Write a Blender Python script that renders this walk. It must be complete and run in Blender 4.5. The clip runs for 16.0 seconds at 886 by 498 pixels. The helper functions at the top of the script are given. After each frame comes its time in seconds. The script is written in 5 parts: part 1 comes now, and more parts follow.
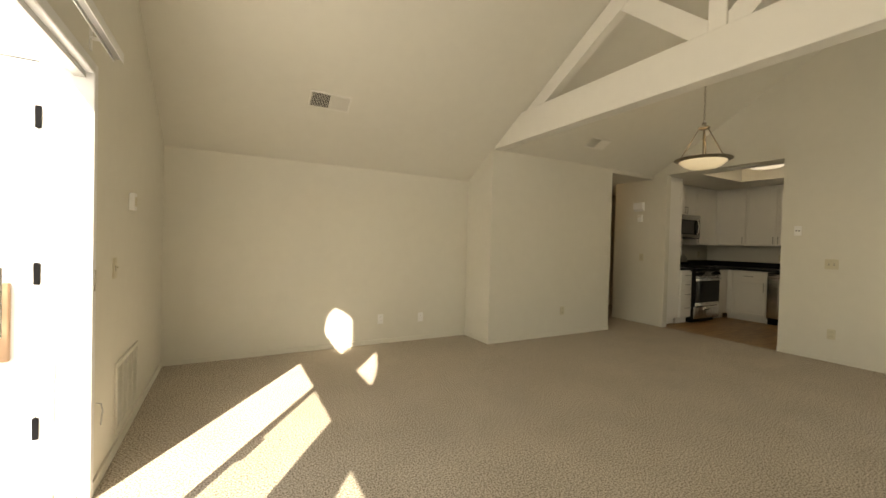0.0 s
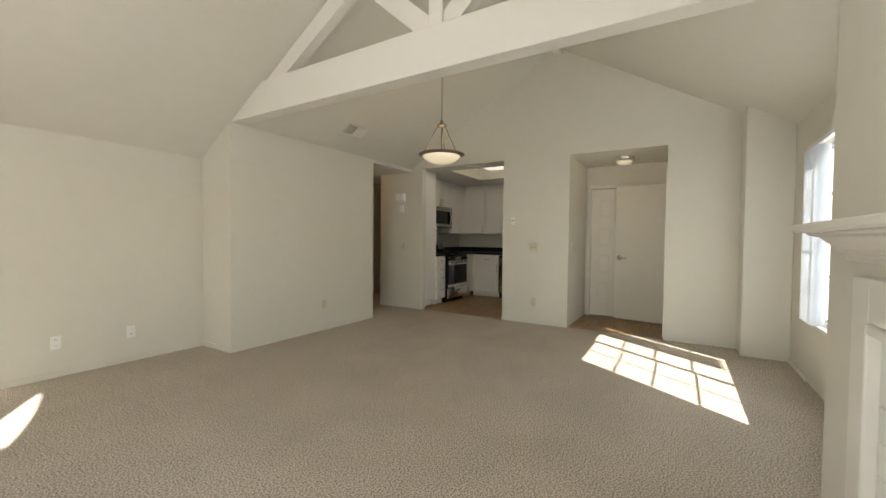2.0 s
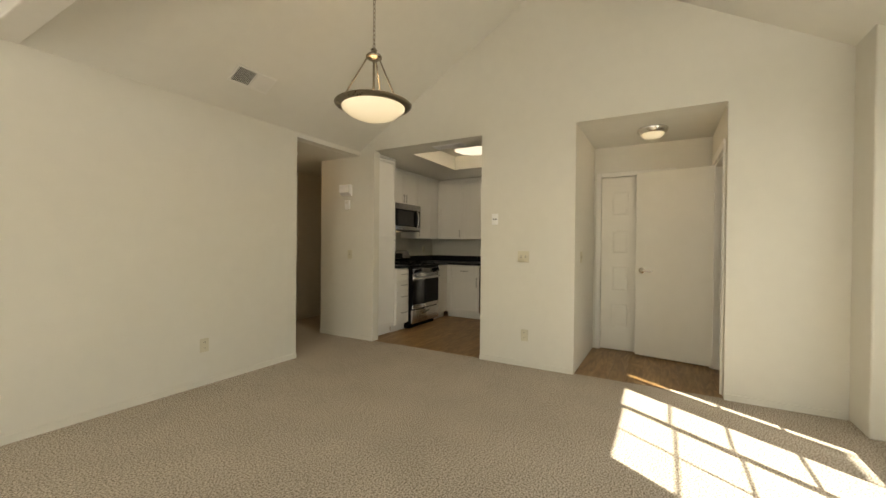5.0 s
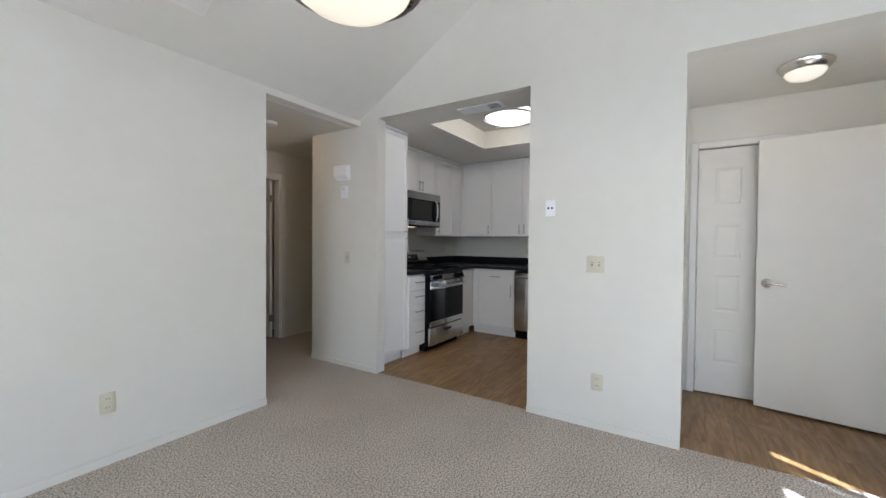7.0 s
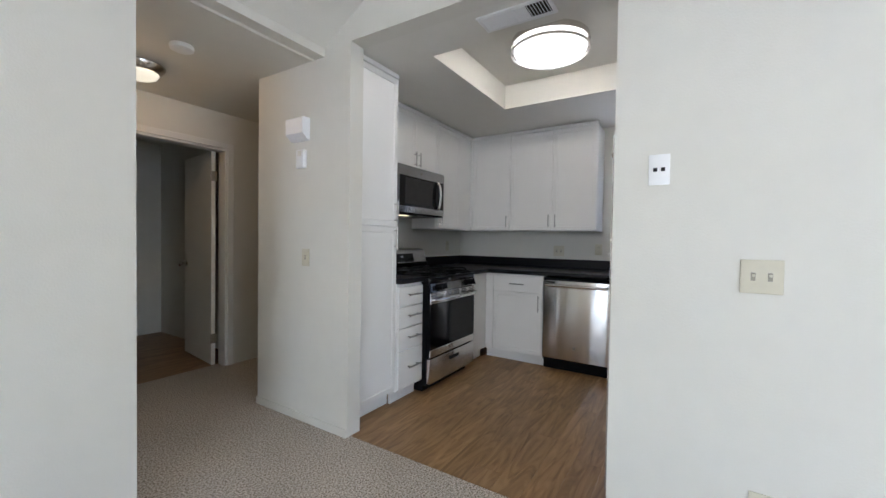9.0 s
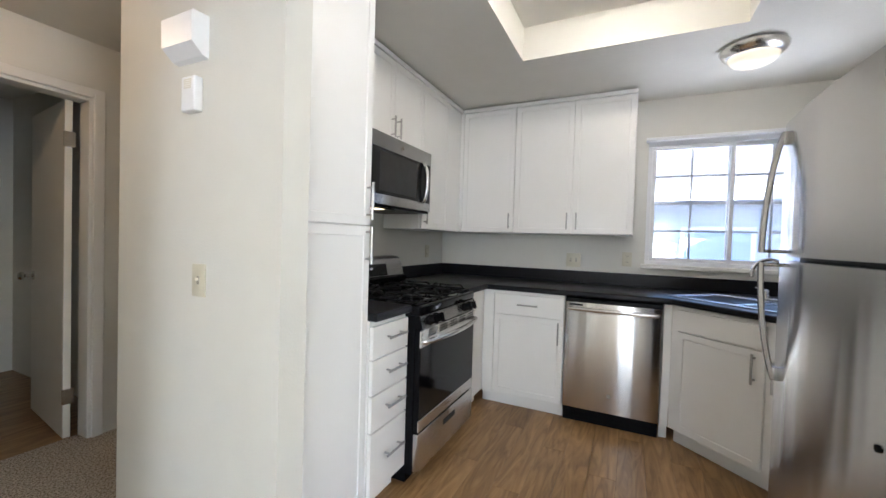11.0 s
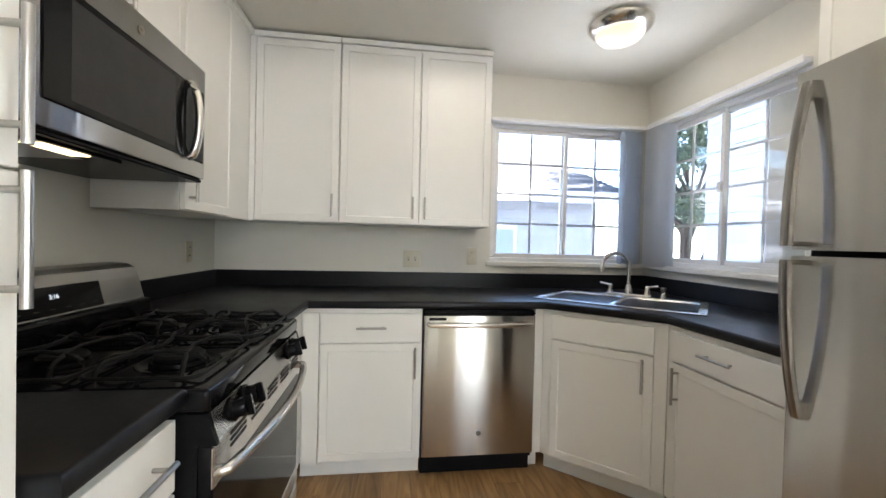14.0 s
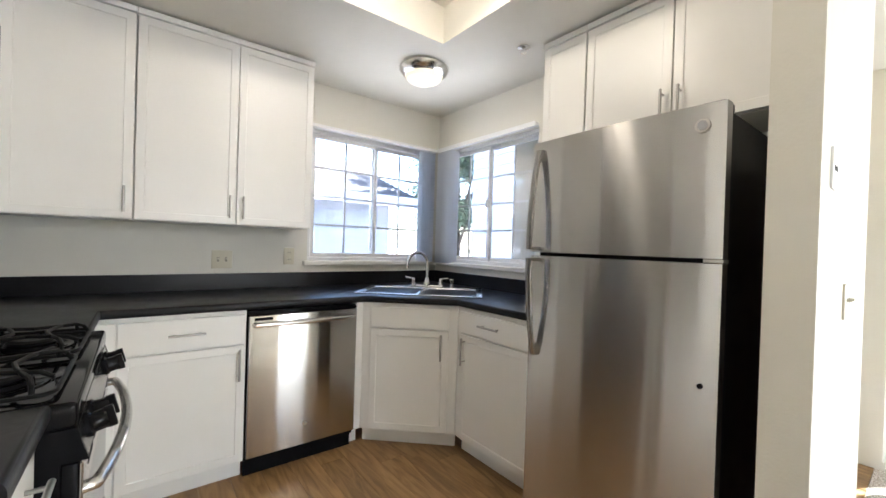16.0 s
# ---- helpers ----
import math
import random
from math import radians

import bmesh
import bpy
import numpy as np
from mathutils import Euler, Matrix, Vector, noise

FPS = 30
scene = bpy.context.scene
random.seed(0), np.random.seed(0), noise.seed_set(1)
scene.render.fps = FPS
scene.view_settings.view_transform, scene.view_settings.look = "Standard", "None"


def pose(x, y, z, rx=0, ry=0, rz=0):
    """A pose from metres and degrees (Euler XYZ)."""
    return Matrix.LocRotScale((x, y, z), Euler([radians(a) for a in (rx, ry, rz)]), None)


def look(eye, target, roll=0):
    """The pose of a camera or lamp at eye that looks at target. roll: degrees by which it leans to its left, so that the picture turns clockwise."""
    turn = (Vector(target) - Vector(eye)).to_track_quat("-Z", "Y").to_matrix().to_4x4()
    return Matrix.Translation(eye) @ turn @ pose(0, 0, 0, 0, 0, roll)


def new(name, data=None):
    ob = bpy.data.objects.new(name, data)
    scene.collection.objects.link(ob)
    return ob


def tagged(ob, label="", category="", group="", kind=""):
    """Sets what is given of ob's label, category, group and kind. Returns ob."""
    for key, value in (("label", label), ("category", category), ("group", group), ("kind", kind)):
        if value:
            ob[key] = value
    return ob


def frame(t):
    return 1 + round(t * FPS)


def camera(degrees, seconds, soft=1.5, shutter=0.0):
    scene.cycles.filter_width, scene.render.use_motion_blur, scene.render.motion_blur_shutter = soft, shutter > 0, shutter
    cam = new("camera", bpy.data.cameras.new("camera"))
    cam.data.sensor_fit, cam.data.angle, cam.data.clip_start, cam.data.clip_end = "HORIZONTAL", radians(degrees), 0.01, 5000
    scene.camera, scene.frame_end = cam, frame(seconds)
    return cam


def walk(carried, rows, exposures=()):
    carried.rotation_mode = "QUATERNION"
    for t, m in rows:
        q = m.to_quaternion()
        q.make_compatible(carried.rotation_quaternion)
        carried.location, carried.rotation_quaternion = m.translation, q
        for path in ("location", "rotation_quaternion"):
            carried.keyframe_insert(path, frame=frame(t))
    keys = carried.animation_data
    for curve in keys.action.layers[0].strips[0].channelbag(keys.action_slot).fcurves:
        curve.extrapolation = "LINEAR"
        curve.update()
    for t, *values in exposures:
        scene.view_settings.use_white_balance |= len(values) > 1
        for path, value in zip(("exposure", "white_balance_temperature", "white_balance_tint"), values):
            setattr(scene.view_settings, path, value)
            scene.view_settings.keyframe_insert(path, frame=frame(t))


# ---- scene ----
cam = camera(97.4, 16.0)
EXPOSURES = [
    (0.0, 1.8, 8700, 11), (0.6, 1.9, 9100, 10), (1.0, 1.95, 7000, 11), (1.5, 2.05, 6950, 12), (2.7, 2.14, 7000, 10), (3.6, 2.27, 8600, 6),
    (4.2, 2.25, 9000, 7), (6.3, 2.8, 5480, 17), (9.2, 3.13, 5400, 16), (11.3, 3.8, 5580, 15), (12.5, 3.68, 5500, 14), (13.5, 3.68, 5780, 13), (14.5, 4.08, 6050, 13), (16.0, 4.02, 5880, 14),
]
PATH = [
    (0, (0.806, 0.626, 1.247), (1.765, 2.381, 1.217), 1.5),
    (0.5, (0.88, 0.631, 1.25), (1.996, 2.291, 1.218), 1.2),
    (1, (0.994, 0.609, 1.26), (2.311, 2.114, 1.231), 0.8),
    (1.5, (1.142, 0.561, 1.252), (2.69, 1.827, 1.214), 0.7),
    (2, (1.315, 0.572, 1.236), (3.023, 1.61, 1.181), 0.6),
    (2.5, (1.538, 0.611, 1.245), (3.309, 1.539, 1.179), 0.4),
    (3, (1.826, 0.64, 1.225), (3.586, 1.588, 1.177), 0.3),
    (3.5, (2.103, 0.717, 1.224), (3.853, 1.687, 1.186), 0.9),
    (4, (2.378, 0.871, 1.222), (4.141, 1.815, 1.188), 0.5),
    (4.2, (2.5, 0.926, 1.207), (4.259, 1.877, 1.179), 0.4),
    (6.5, (3.849, 1.679, 1.265), (5.554, 2.723, 1.234), 0.9),
    (7, (4.086, 1.868, 1.262), (5.775, 2.939, 1.225), 0.5),
    (7.5, (4.388, 2.049, 1.26), (6.055, 3.153, 1.23), 0.7),
    (8, (4.644, 2.261, 1.252), (6.335, 3.33, 1.21), 0.9),
    (8.5, (4.895, 2.445, 1.239), (6.597, 3.494, 1.182), 0.5),
    (9, (5.167, 2.62, 1.228), (6.859, 3.684, 1.183), 0.9),
    (9.2, (5.248, 2.705, 1.232), (6.951, 3.754, 1.186), 1.0),
    (11.5, (6.187, 3.524, 1.27), (8.009, 4.346, 1.217), 1.5),
    (12, (6.355, 3.617, 1.26), (8.196, 4.395, 1.199), 1.3),
    (12.5, (6.541, 3.71, 1.269), (8.419, 4.397, 1.22), 2.0),
    (13, (6.694, 3.818, 1.264), (8.649, 4.237, 1.221), 2.3),
    (13.5, (6.816, 3.95, 1.262), (8.815, 3.999, 1.231), 1.4),
    (14, (6.858, 3.972, 1.243), (8.841, 3.711, 1.212), 1.4),
    (14.5, (6.808, 4.0, 1.227), (8.727, 3.438, 1.205), 1.5),
    (15, (6.71, 4.046, 1.241), (8.539, 3.239, 1.215), 1.7),
    (15.5, (6.672, 4.139, 1.246), (8.374, 3.089, 1.223), 2.0),
    (16, (6.671, 4.247, 1.259), (8.252, 3.021, 1.245), 1.8),
]
walk(cam, [(t, look(eye, target, roll)) for t, eye, target, roll in PATH], EXPOSURES)

# ---- world and light ----
SUN = Vector((0.66, 0.97, -1.0)).normalized()
world = bpy.data.worlds.new("world")
scene.world = world
world.use_nodes = True
wn = world.node_tree.nodes
sky = wn.new("ShaderNodeTexSky")
sky.sky_type, sky.sun_disc = "NISHITA", False
sky.sun_elevation, sky.sun_rotation = radians(40.4), radians(214)
wn["Background"].inputs["Strength"].default_value = 0.10
world.node_tree.links.new(sky.outputs[0], wn["Background"].inputs["Color"])
sun = new("sun", bpy.data.lights.new("sun", "SUN"))
sun.data.energy, sun.data.angle, sun.data.color = 4.7, radians(0.55), (1.0, 0.98, 0.95)
sun.matrix_world = look((-6, -8, 10), Vector((-6, -8, 10)) + SUN)


def bulb(name, at, power, radius=0.06, color=(1.0, 0.74, 0.45)):
    ob = new(name, bpy.data.lights.new(name, "POINT"))
    ob.data.energy, ob.data.shadow_soft_size, ob.data.color = power, radius, color
    ob.location = at
    return ob


def daylight_lamp(name, at, toward, wide, high, power, spread=180):
    """An added area lamp in an opening, standing in for daylight from outside."""
    ob = new(name, bpy.data.lights.new(name, "AREA"))
    ob.data.shape, ob.data.size, ob.data.size_y = "RECTANGLE", wide, high
    ob.data.energy, ob.data.color, ob.data.spread = power, (1.0, 0.97, 0.92), radians(spread)
    ob.matrix_world = look(at, Vector(at) + Vector(toward))


# lamps added to brighten the living room as sky light would
daylight_lamp("skylight_patio_door", (0.13, 1.22, 1.05), (1, 0, 0), 1.6, 1.8, 8.0)
daylight_lamp("skylight_half_round", (0.20, 2.06, 2.82), (1, 0, 0), 1.1, 0.5, 4.5)
daylight_lamp("skylight_window", (5.01, -0.535, 1.295), (0, 1, 0), 1.7, 1.4, 4.5)
# upturned lamps added in the kitchen windows to brighten the ceiling, for ground bounce
daylight_lamp("groundlight_east", (9.64, 2.88, 1.55), (-1, 0, 1.35), 0.7, 0.4, 0.16, 76)
daylight_lamp("groundlight_south", (8.80, 2.00, 1.55), (0, 1, 1.35), 0.7, 0.4, 0.16, 76)


# ---- materials ----
def material(name, color, rough=0.5, metal=0.0, grain=0.0, scale=40.0, bump=0.0, bump_scale=200.0, spec=0.5, coat=0.0, stretch=None, worn=0.0):
    m = bpy.data.materials.new(name)
    m.use_nodes = True
    n, l = m.node_tree.nodes, m.node_tree.links
    b = n["Principled BSDF"]
    b.inputs["Base Color"].default_value = (*color, 1)
    b.inputs["Roughness"].default_value = rough
    b.inputs["Metallic"].default_value = metal
    b.inputs["Specular IOR Level"].default_value = spec
    b.inputs["Coat Weight"].default_value = coat
    tc = n.new("ShaderNodeTexCoord")
    src = tc.outputs["Object"]
    if stretch:
        mp = n.new("ShaderNodeMapping")
        mp.inputs["Scale"].default_value = stretch
        l.new(src, mp.inputs["Vector"])
        src = mp.outputs[0]
    if grain:
        t1, t2 = n.new("ShaderNodeTexNoise"), n.new("ShaderNodeTexNoise")
        t1.inputs["Scale"].default_value, t2.inputs["Scale"].default_value = scale, scale * 0.06
        t1.inputs["Detail"].default_value = 4
        l.new(src, t1.inputs["Vector"])
        l.new(src, t2.inputs["Vector"])
        ad = n.new("ShaderNodeMath")
        ad.operation = "ADD"
        l.new(t1.outputs[0], ad.inputs[0])
        l.new(t2.outputs[0], ad.inputs[1])
        mr = n.new("ShaderNodeMapRange")
        mr.inputs[1].default_value, mr.inputs[2].default_value = 0.6, 1.4
        mr.inputs[3].default_value, mr.inputs[4].default_value = 1 - grain, 1 + grain
        l.new(ad.outputs[0], mr.inputs[0])
        mx = n.new("ShaderNodeMix")
        mx.data_type, mx.blend_type = "RGBA", "MULTIPLY"
        mx.inputs[0].default_value = 1
        mx.inputs[6].default_value = (*color, 1)
        l.new(mr.outputs[0], mx.inputs[7])
        l.new(mx.outputs[2], b.inputs["Base Color"])
        if worn:
            rr = n.new("ShaderNodeMapRange")
            rr.inputs[1].default_value, rr.inputs[2].default_value = 0.7, 1.3
            rr.inputs[3].default_value, rr.inputs[4].default_value = max(0.02, rough - worn), rough + worn
            l.new(ad.outputs[0], rr.inputs[0])
            l.new(rr.outputs[0], b.inputs["Roughness"])
    if bump:
        tb, bp = n.new("ShaderNodeTexNoise"), n.new("ShaderNodeBump")
        tb.inputs["Scale"].default_value, tb.inputs["Detail"].default_value = bump_scale, 3
        bp.inputs["Strength"].default_value, bp.inputs["Distance"].default_value = bump, 0.004
        l.new(src, tb.inputs["Vector"])
        l.new(tb.outputs[0], bp.inputs["Height"])
        l.new(bp.outputs[0], b.inputs["Normal"])
    return m


def emitter(name, color, strength):
    m = bpy.data.materials.new(name)
    m.use_nodes = True
    b = m.node_tree.nodes["Principled BSDF"]
    b.inputs["Base Color"].default_value = (0.85, 0.82, 0.74, 1)
    b.inputs["Roughness"].default_value = 0.25
    b.inputs["Emission Color"].default_value = (*color, 1)
    b.inputs["Emission Strength"].default_value = strength
    return m


def carpet_material():
    m = material("carpet", (0.42, 0.36, 0.30), 0.95, 0, spec=0.1)
    n, l = m.node_tree.nodes, m.node_tree.links
    b = n["Principled BSDF"]
    tc, no, n2 = n.new("ShaderNodeTexCoord"), n.new("ShaderNodeTexNoise"), n.new("ShaderNodeTexNoise")
    no.inputs["Scale"].default_value, n2.inputs["Scale"].default_value = 108, 2.2
    no.inputs["Detail"].default_value, no.inputs["Roughness"].default_value, n2.inputs["Detail"].default_value = 3, 0.62, 6
    for t in (no, n2):
        l.new(tc.outputs["Object"], t.inputs["Vector"])
    cr = n.new("ShaderNodeValToRGB")
    e = cr.color_ramp.elements
    e[0].position, e[1].position = 0.37, 0.60
    e[0].color, e[1].color = (0.17, 0.14, 0.11, 1), (0.68, 0.615, 0.53, 1)
    e.new(0.47).color = (0.42, 0.37, 0.305, 1)
    l.new(no.outputs[0], cr.inputs[0])
    mr = n.new("ShaderNodeMapRange")
    mr.inputs[1].default_value, mr.inputs[2].default_value, mr.inputs[3].default_value, mr.inputs[4].default_value = 0.3, 0.7, 0.93, 1.06
    l.new(n2.outputs[0], mr.inputs[0])
    mx = n.new("ShaderNodeMix")
    mx.data_type, mx.blend_type = "RGBA", "MULTIPLY"
    mx.inputs[0].default_value = 1
    l.new(cr.outputs[0], mx.inputs[6])
    l.new(mr.outputs[0], mx.inputs[7])
    l.new(mx.outputs[2], b.inputs["Base Color"])
    bp = n.new("ShaderNodeBump")
    bp.inputs["Strength"].default_value, bp.inputs["Distance"].default_value = 0.35, 0.006
    l.new(no.outputs[0], bp.inputs["Height"])
    l.new(bp.outputs[0], b.inputs["Normal"])
    return m


def vinyl_material():
    m = material("vinyl", (0.26, 0.14, 0.06), 0.38, 0, spec=0.45)
    n, l = m.node_tree.nodes, m.node_tree.links
    b = n["Principled BSDF"]
    tc, oi, mp = n.new("ShaderNodeTexCoord"), n.new("ShaderNodeObjectInfo"), n.new("ShaderNodeMapping")
    mp.inputs["Scale"].default_value = (1.1, 7.5, 7.5)
    off = n.new("ShaderNodeVectorMath")
    off.operation = "ADD"
    sc = n.new("ShaderNodeMath")
    sc.operation = "MULTIPLY"
    sc.inputs[1].default_value = 37
    l.new(oi.outputs["Random"], sc.inputs[0])
    l.new(tc.outputs["Object"], off.inputs[0])
    l.new(sc.outputs[0], off.inputs[1])
    l.new(off.outputs[0], mp.inputs["Vector"])
    t = n.new("ShaderNodeTexNoise")
    t.inputs["Scale"].default_value, t.inputs["Detail"].default_value, t.inputs["Distortion"].default_value = 1.7, 7, 2.6
    l.new(mp.outputs[0], t.inputs["Vector"])
    cr = n.new("ShaderNodeValToRGB")
    e = cr.color_ramp.elements
    e[0].position, e[0].color = 0.3, (0.19, 0.104, 0.040, 1)
    e[1].position, e[1].color = 0.72, (0.42, 0.255, 0.108, 1)
    e.new(0.5).color = (0.30, 0.172, 0.068, 1)
    l.new(t.outputs[0], cr.inputs[0])
    mr = n.new("ShaderNodeMapRange")
    mr.inputs[3].default_value, mr.inputs[4].default_value = 0.88, 1.10
    l.new(oi.outputs["Random"], mr.inputs[0])
    mx = n.new("ShaderNodeMix")
    mx.data_type, mx.blend_type = "RGBA", "MULTIPLY"
    mx.inputs[0].default_value = 1
    l.new(cr.outputs[0], mx.inputs[6])
    l.new(mr.outputs[0], mx.inputs[7])
    l.new(mx.outputs[2], b.inputs["Base Color"])
    bp = n.new("ShaderNodeBump")
    bp.inputs["Strength"].default_value, bp.inputs["Distance"].default_value = 0.15, 0.002
    l.new(t.outputs[0], bp.inputs["Height"])
    l.new(bp.outputs[0], b.inputs["Normal"])
    return m


def glass_material():
    m = bpy.data.materials.new("window_glass")
    m.use_nodes = True
    b = m.node_tree.nodes["Principled BSDF"]
    b.inputs["Base Color"].default_value = (0.78, 0.79, 0.79, 1)
    b.inputs["Roughness"].default_value = 0.0
    b.inputs["IOR"].default_value = 1.45
    b.inputs["Transmission Weight"].default_value = 1.0
    return m


def thin_glass_material():
    """A thin tinted pane: light goes straight through, with a glossy face."""
    m = bpy.data.materials.new("tinted_thin_glass")
    m.use_nodes = True
    n, l = m.node_tree.nodes, m.node_tree.links
    n.remove(n["Principled BSDF"])
    t, g, x = n.new("ShaderNodeBsdfTransparent"), n.new("ShaderNodeBsdfGlossy"), n.new("ShaderNodeMixShader")
    t.inputs["Color"].default_value = (0.84, 0.86, 0.85, 1)
    g.inputs["Roughness"].default_value = 0.01
    x.inputs[0].default_value = 0.04
    l.new(t.outputs[0], x.inputs[1])
    l.new(g.outputs[0], x.inputs[2])
    l.new(x.outputs[0], n["Material Output"].inputs["Surface"])
    return m


WALL = material("wall_paint", (0.71, 0.69, 0.62), 0.6, 0, 0.025, 9, 0.22, 130, 0.3)
CEIL = material("ceiling_paint", (0.74, 0.72, 0.655), 0.7, 0, 0.025, 9, 0.25, 110, 0.25)
TRIM = material("trim_paint", (0.78, 0.76, 0.71), 0.4, 0, 0.02, 12, 0.05, 60)
DOORP = material("door_paint", (0.76, 0.73, 0.65), 0.42, 0, 0.03, 6, 0.05, 40)
CARPET = carpet_material()
VINYL = vinyl_material()
CAB = material("cabinet_paint", (0.83, 0.82, 0.785), 0.35, 0, 0.02, 5, 0.04, 60, 0.45)
COUNTER = material("black_laminate", (0.010, 0.010, 0.012), 0.34, 0, 0.3, 90, 0.06, 400, 0.22, worn=0.05)
STEEL = material("brushed_steel", (0.60, 0.585, 0.56), 0.22, 1.0, 0.010, 14, stretch=(16, 16, 0.15))
STEELH = material("brushed_steel_across", (0.62, 0.60, 0.57), 0.22, 1.0, 0.012, 14, stretch=(0.15, 0.15, 16))
# darker brushed steel for range panel, back guard, microwave door and fridge handles
STEELD = material("darker_brushed_steel", (0.38, 0.37, 0.355), 0.24, 1.0, 0.012, 14, stretch=(0.15, 0.15, 16))
NICKEL = material("satin_nickel", (0.72, 0.70, 0.66), 0.24, 1.0, 0.015, 80)
PULL = material("brushed_nickel_pull", (0.44, 0.43, 0.41), 0.3, 1.0, 0.03, 90)
BRONZE = material("aged_pewter", (0.30, 0.265, 0.21), 0.3, 1.0, 0.12, 50, worn=0.08)
BLACKG = material("black_gloss", (0.006, 0.006, 0.007), 0.08, 0, 0.15, 40, spec=0.16)
BLACKM = material("black_enamel", (0.008, 0.008, 0.009), 0.26, 0, 0.2, 60, 0.02, 300, 0.06)
IRON = material("cast_iron", (0.010, 0.010, 0.010), 0.42, 0, 0.2, 60, 0.1, 300, 0.12)
SCREEN = material("perforated_dark_screen", (0.028, 0.027, 0.026), 0.35, 0, 0.25, 300, spec=0.2)
# dark brown for key marks and for duct shade coloured onto vent backings
VENTB = material("duct_shade_and_key_marks", (0.02, 0.018, 0.015), 0.9, 0, 0.2, 30)
# near-black for plank joints and for shade coloured into slots, grips and vents
DARK = material("recess_shade_and_joint", (0.010, 0.0095, 0.009), 0.8, 0, 0.2, 30)
PORCH = material("tan_porch_siding", (0.40, 0.36, 0.31), 0.8, 0, 0.06, 12, 0.2, 60)
# ivory darkened to put the shade of a switch slot into its colour
SLOTM = material("shaded_ivory", (0.30, 0.28, 0.22), 0.5, 0, 0.05, 40)
IVORY = material("ivory_plastic", (0.62, 0.58, 0.45), 0.4, 0, 0.03, 40)
WHITEP = material("white_plastic", (0.86, 0.86, 0.85), 0.35, 0, 0.02, 40)
VINYLW = material("white_window_vinyl", (0.80, 0.80, 0.80), 0.35, 0, 0.03, 20)
BLIND = material("white_blind_vane", (0.78, 0.79, 0.80), 0.5, 0, 0.03, 12, 0.1, 90)
bt = BLIND.node_tree
tr_, mx_ = bt.nodes.new("ShaderNodeBsdfTranslucent"), bt.nodes.new("ShaderNodeMixShader")
tr_.inputs["Color"].default_value = (0.85, 0.87, 0.9, 1)
mx_.inputs[0].default_value = 0.8
bt.links.new(bt.nodes["Principled BSDF"].outputs[0], mx_.inputs[1])
bt.links.new(tr_.outputs[0], mx_.inputs[2])
bt.links.new(mx_.outputs[0], bt.nodes["Material Output"].inputs["Surface"])
ALU = material("grey_aluminium", (0.45, 0.45, 0.44), 0.4, 0.8, 0.08, 40)
for m_ in (STEEL, STEELH, STEELD):
    n_, l_ = m_.node_tree.nodes, m_.node_tree.links
    b_ = n_["Principled BSDF"]
    v_ = n_.new("ShaderNodeCombineXYZ")
    v_.inputs[2].default_value = 1.0
    l_.new(v_.outputs[0], b_.inputs["Tangent"])
    b_.inputs["Anisotropic"].default_value = 1.0
    c_, p_, w_, k_ = n_.new("ShaderNodeTexCoord"), n_.new("ShaderNodeMapping"), n_.new("ShaderNodeTexNoise"), n_.new("ShaderNodeBump")
    p_.inputs["Scale"].default_value = (6, 6, 0.25)
    w_.inputs["Scale"].default_value, w_.inputs["Detail"].default_value = 1.6, 1
    k_.inputs["Strength"].default_value, k_.inputs["Distance"].default_value = 0.6, 0.006
    l_.new(c_.outputs["Object"], p_.inputs["Vector"])
    l_.new(p_.outputs[0], w_.inputs["Vector"])
    l_.new(w_.outputs[0], k_.inputs["Height"])
    l_.new(k_.outputs[0], b_.inputs["Normal"])
GLASS = glass_material()
THIN = thin_glass_material()
SHADE = emitter("lit_alabaster_shade", (1.0, 0.83, 0.52), 0.10)
DOME = emitter("lit_alabaster_dome", (1.0, 0.82, 0.48), 0.042)
DOMEB = emitter("lit_entry_dome", (1.0, 0.84, 0.52), 0.075)
PALEBLUE = material("pale_blue_door_paint", (0.36, 0.42, 0.52), 0.6, 0, 0.05, 10)
PANEL = emitter("lit_white_diffuser", (1.0, 0.93, 0.80), 0.20)
TASK = emitter("lit_cooktop_lamp", (1.0, 0.74, 0.38), 0.30)
STUCCO = material("pale_stucco", (0.72, 0.73, 0.75), 0.9, 0, 0.06, 8, 0.4, 90)
SIDING = material("pale_grey_siding", (0.50, 0.51, 0.54), 0.8, 0, 0.05, 12)
ROOFM = material("grey_shingle", (0.15, 0.15, 0.16), 0.9, 0, 0.2, 30, 0.4, 60)
BARK = material("bark", (0.10, 0.075, 0.055), 0.95, 0, 0.3, 30, 0.6, 60)
LEAF = material("leaf", (0.12, 0.15, 0.075), 0.6, 0, 0.35, 3)
# ground out of view, made pale to bounce daylight up into the kitchen
BOUNCE = material("pale_bounce_ground", (0.52, 0.51, 0.48), 0.95, 0, 0.3, 5, 0.5, 40)
TILE = material("white_glazed_tile", (0.78, 0.77, 0.74), 0.12, 0, 0.03, 20)
WOODR = material("weathered_wood", (0.30, 0.19, 0.12), 0.8, 0, 0.2, 20)


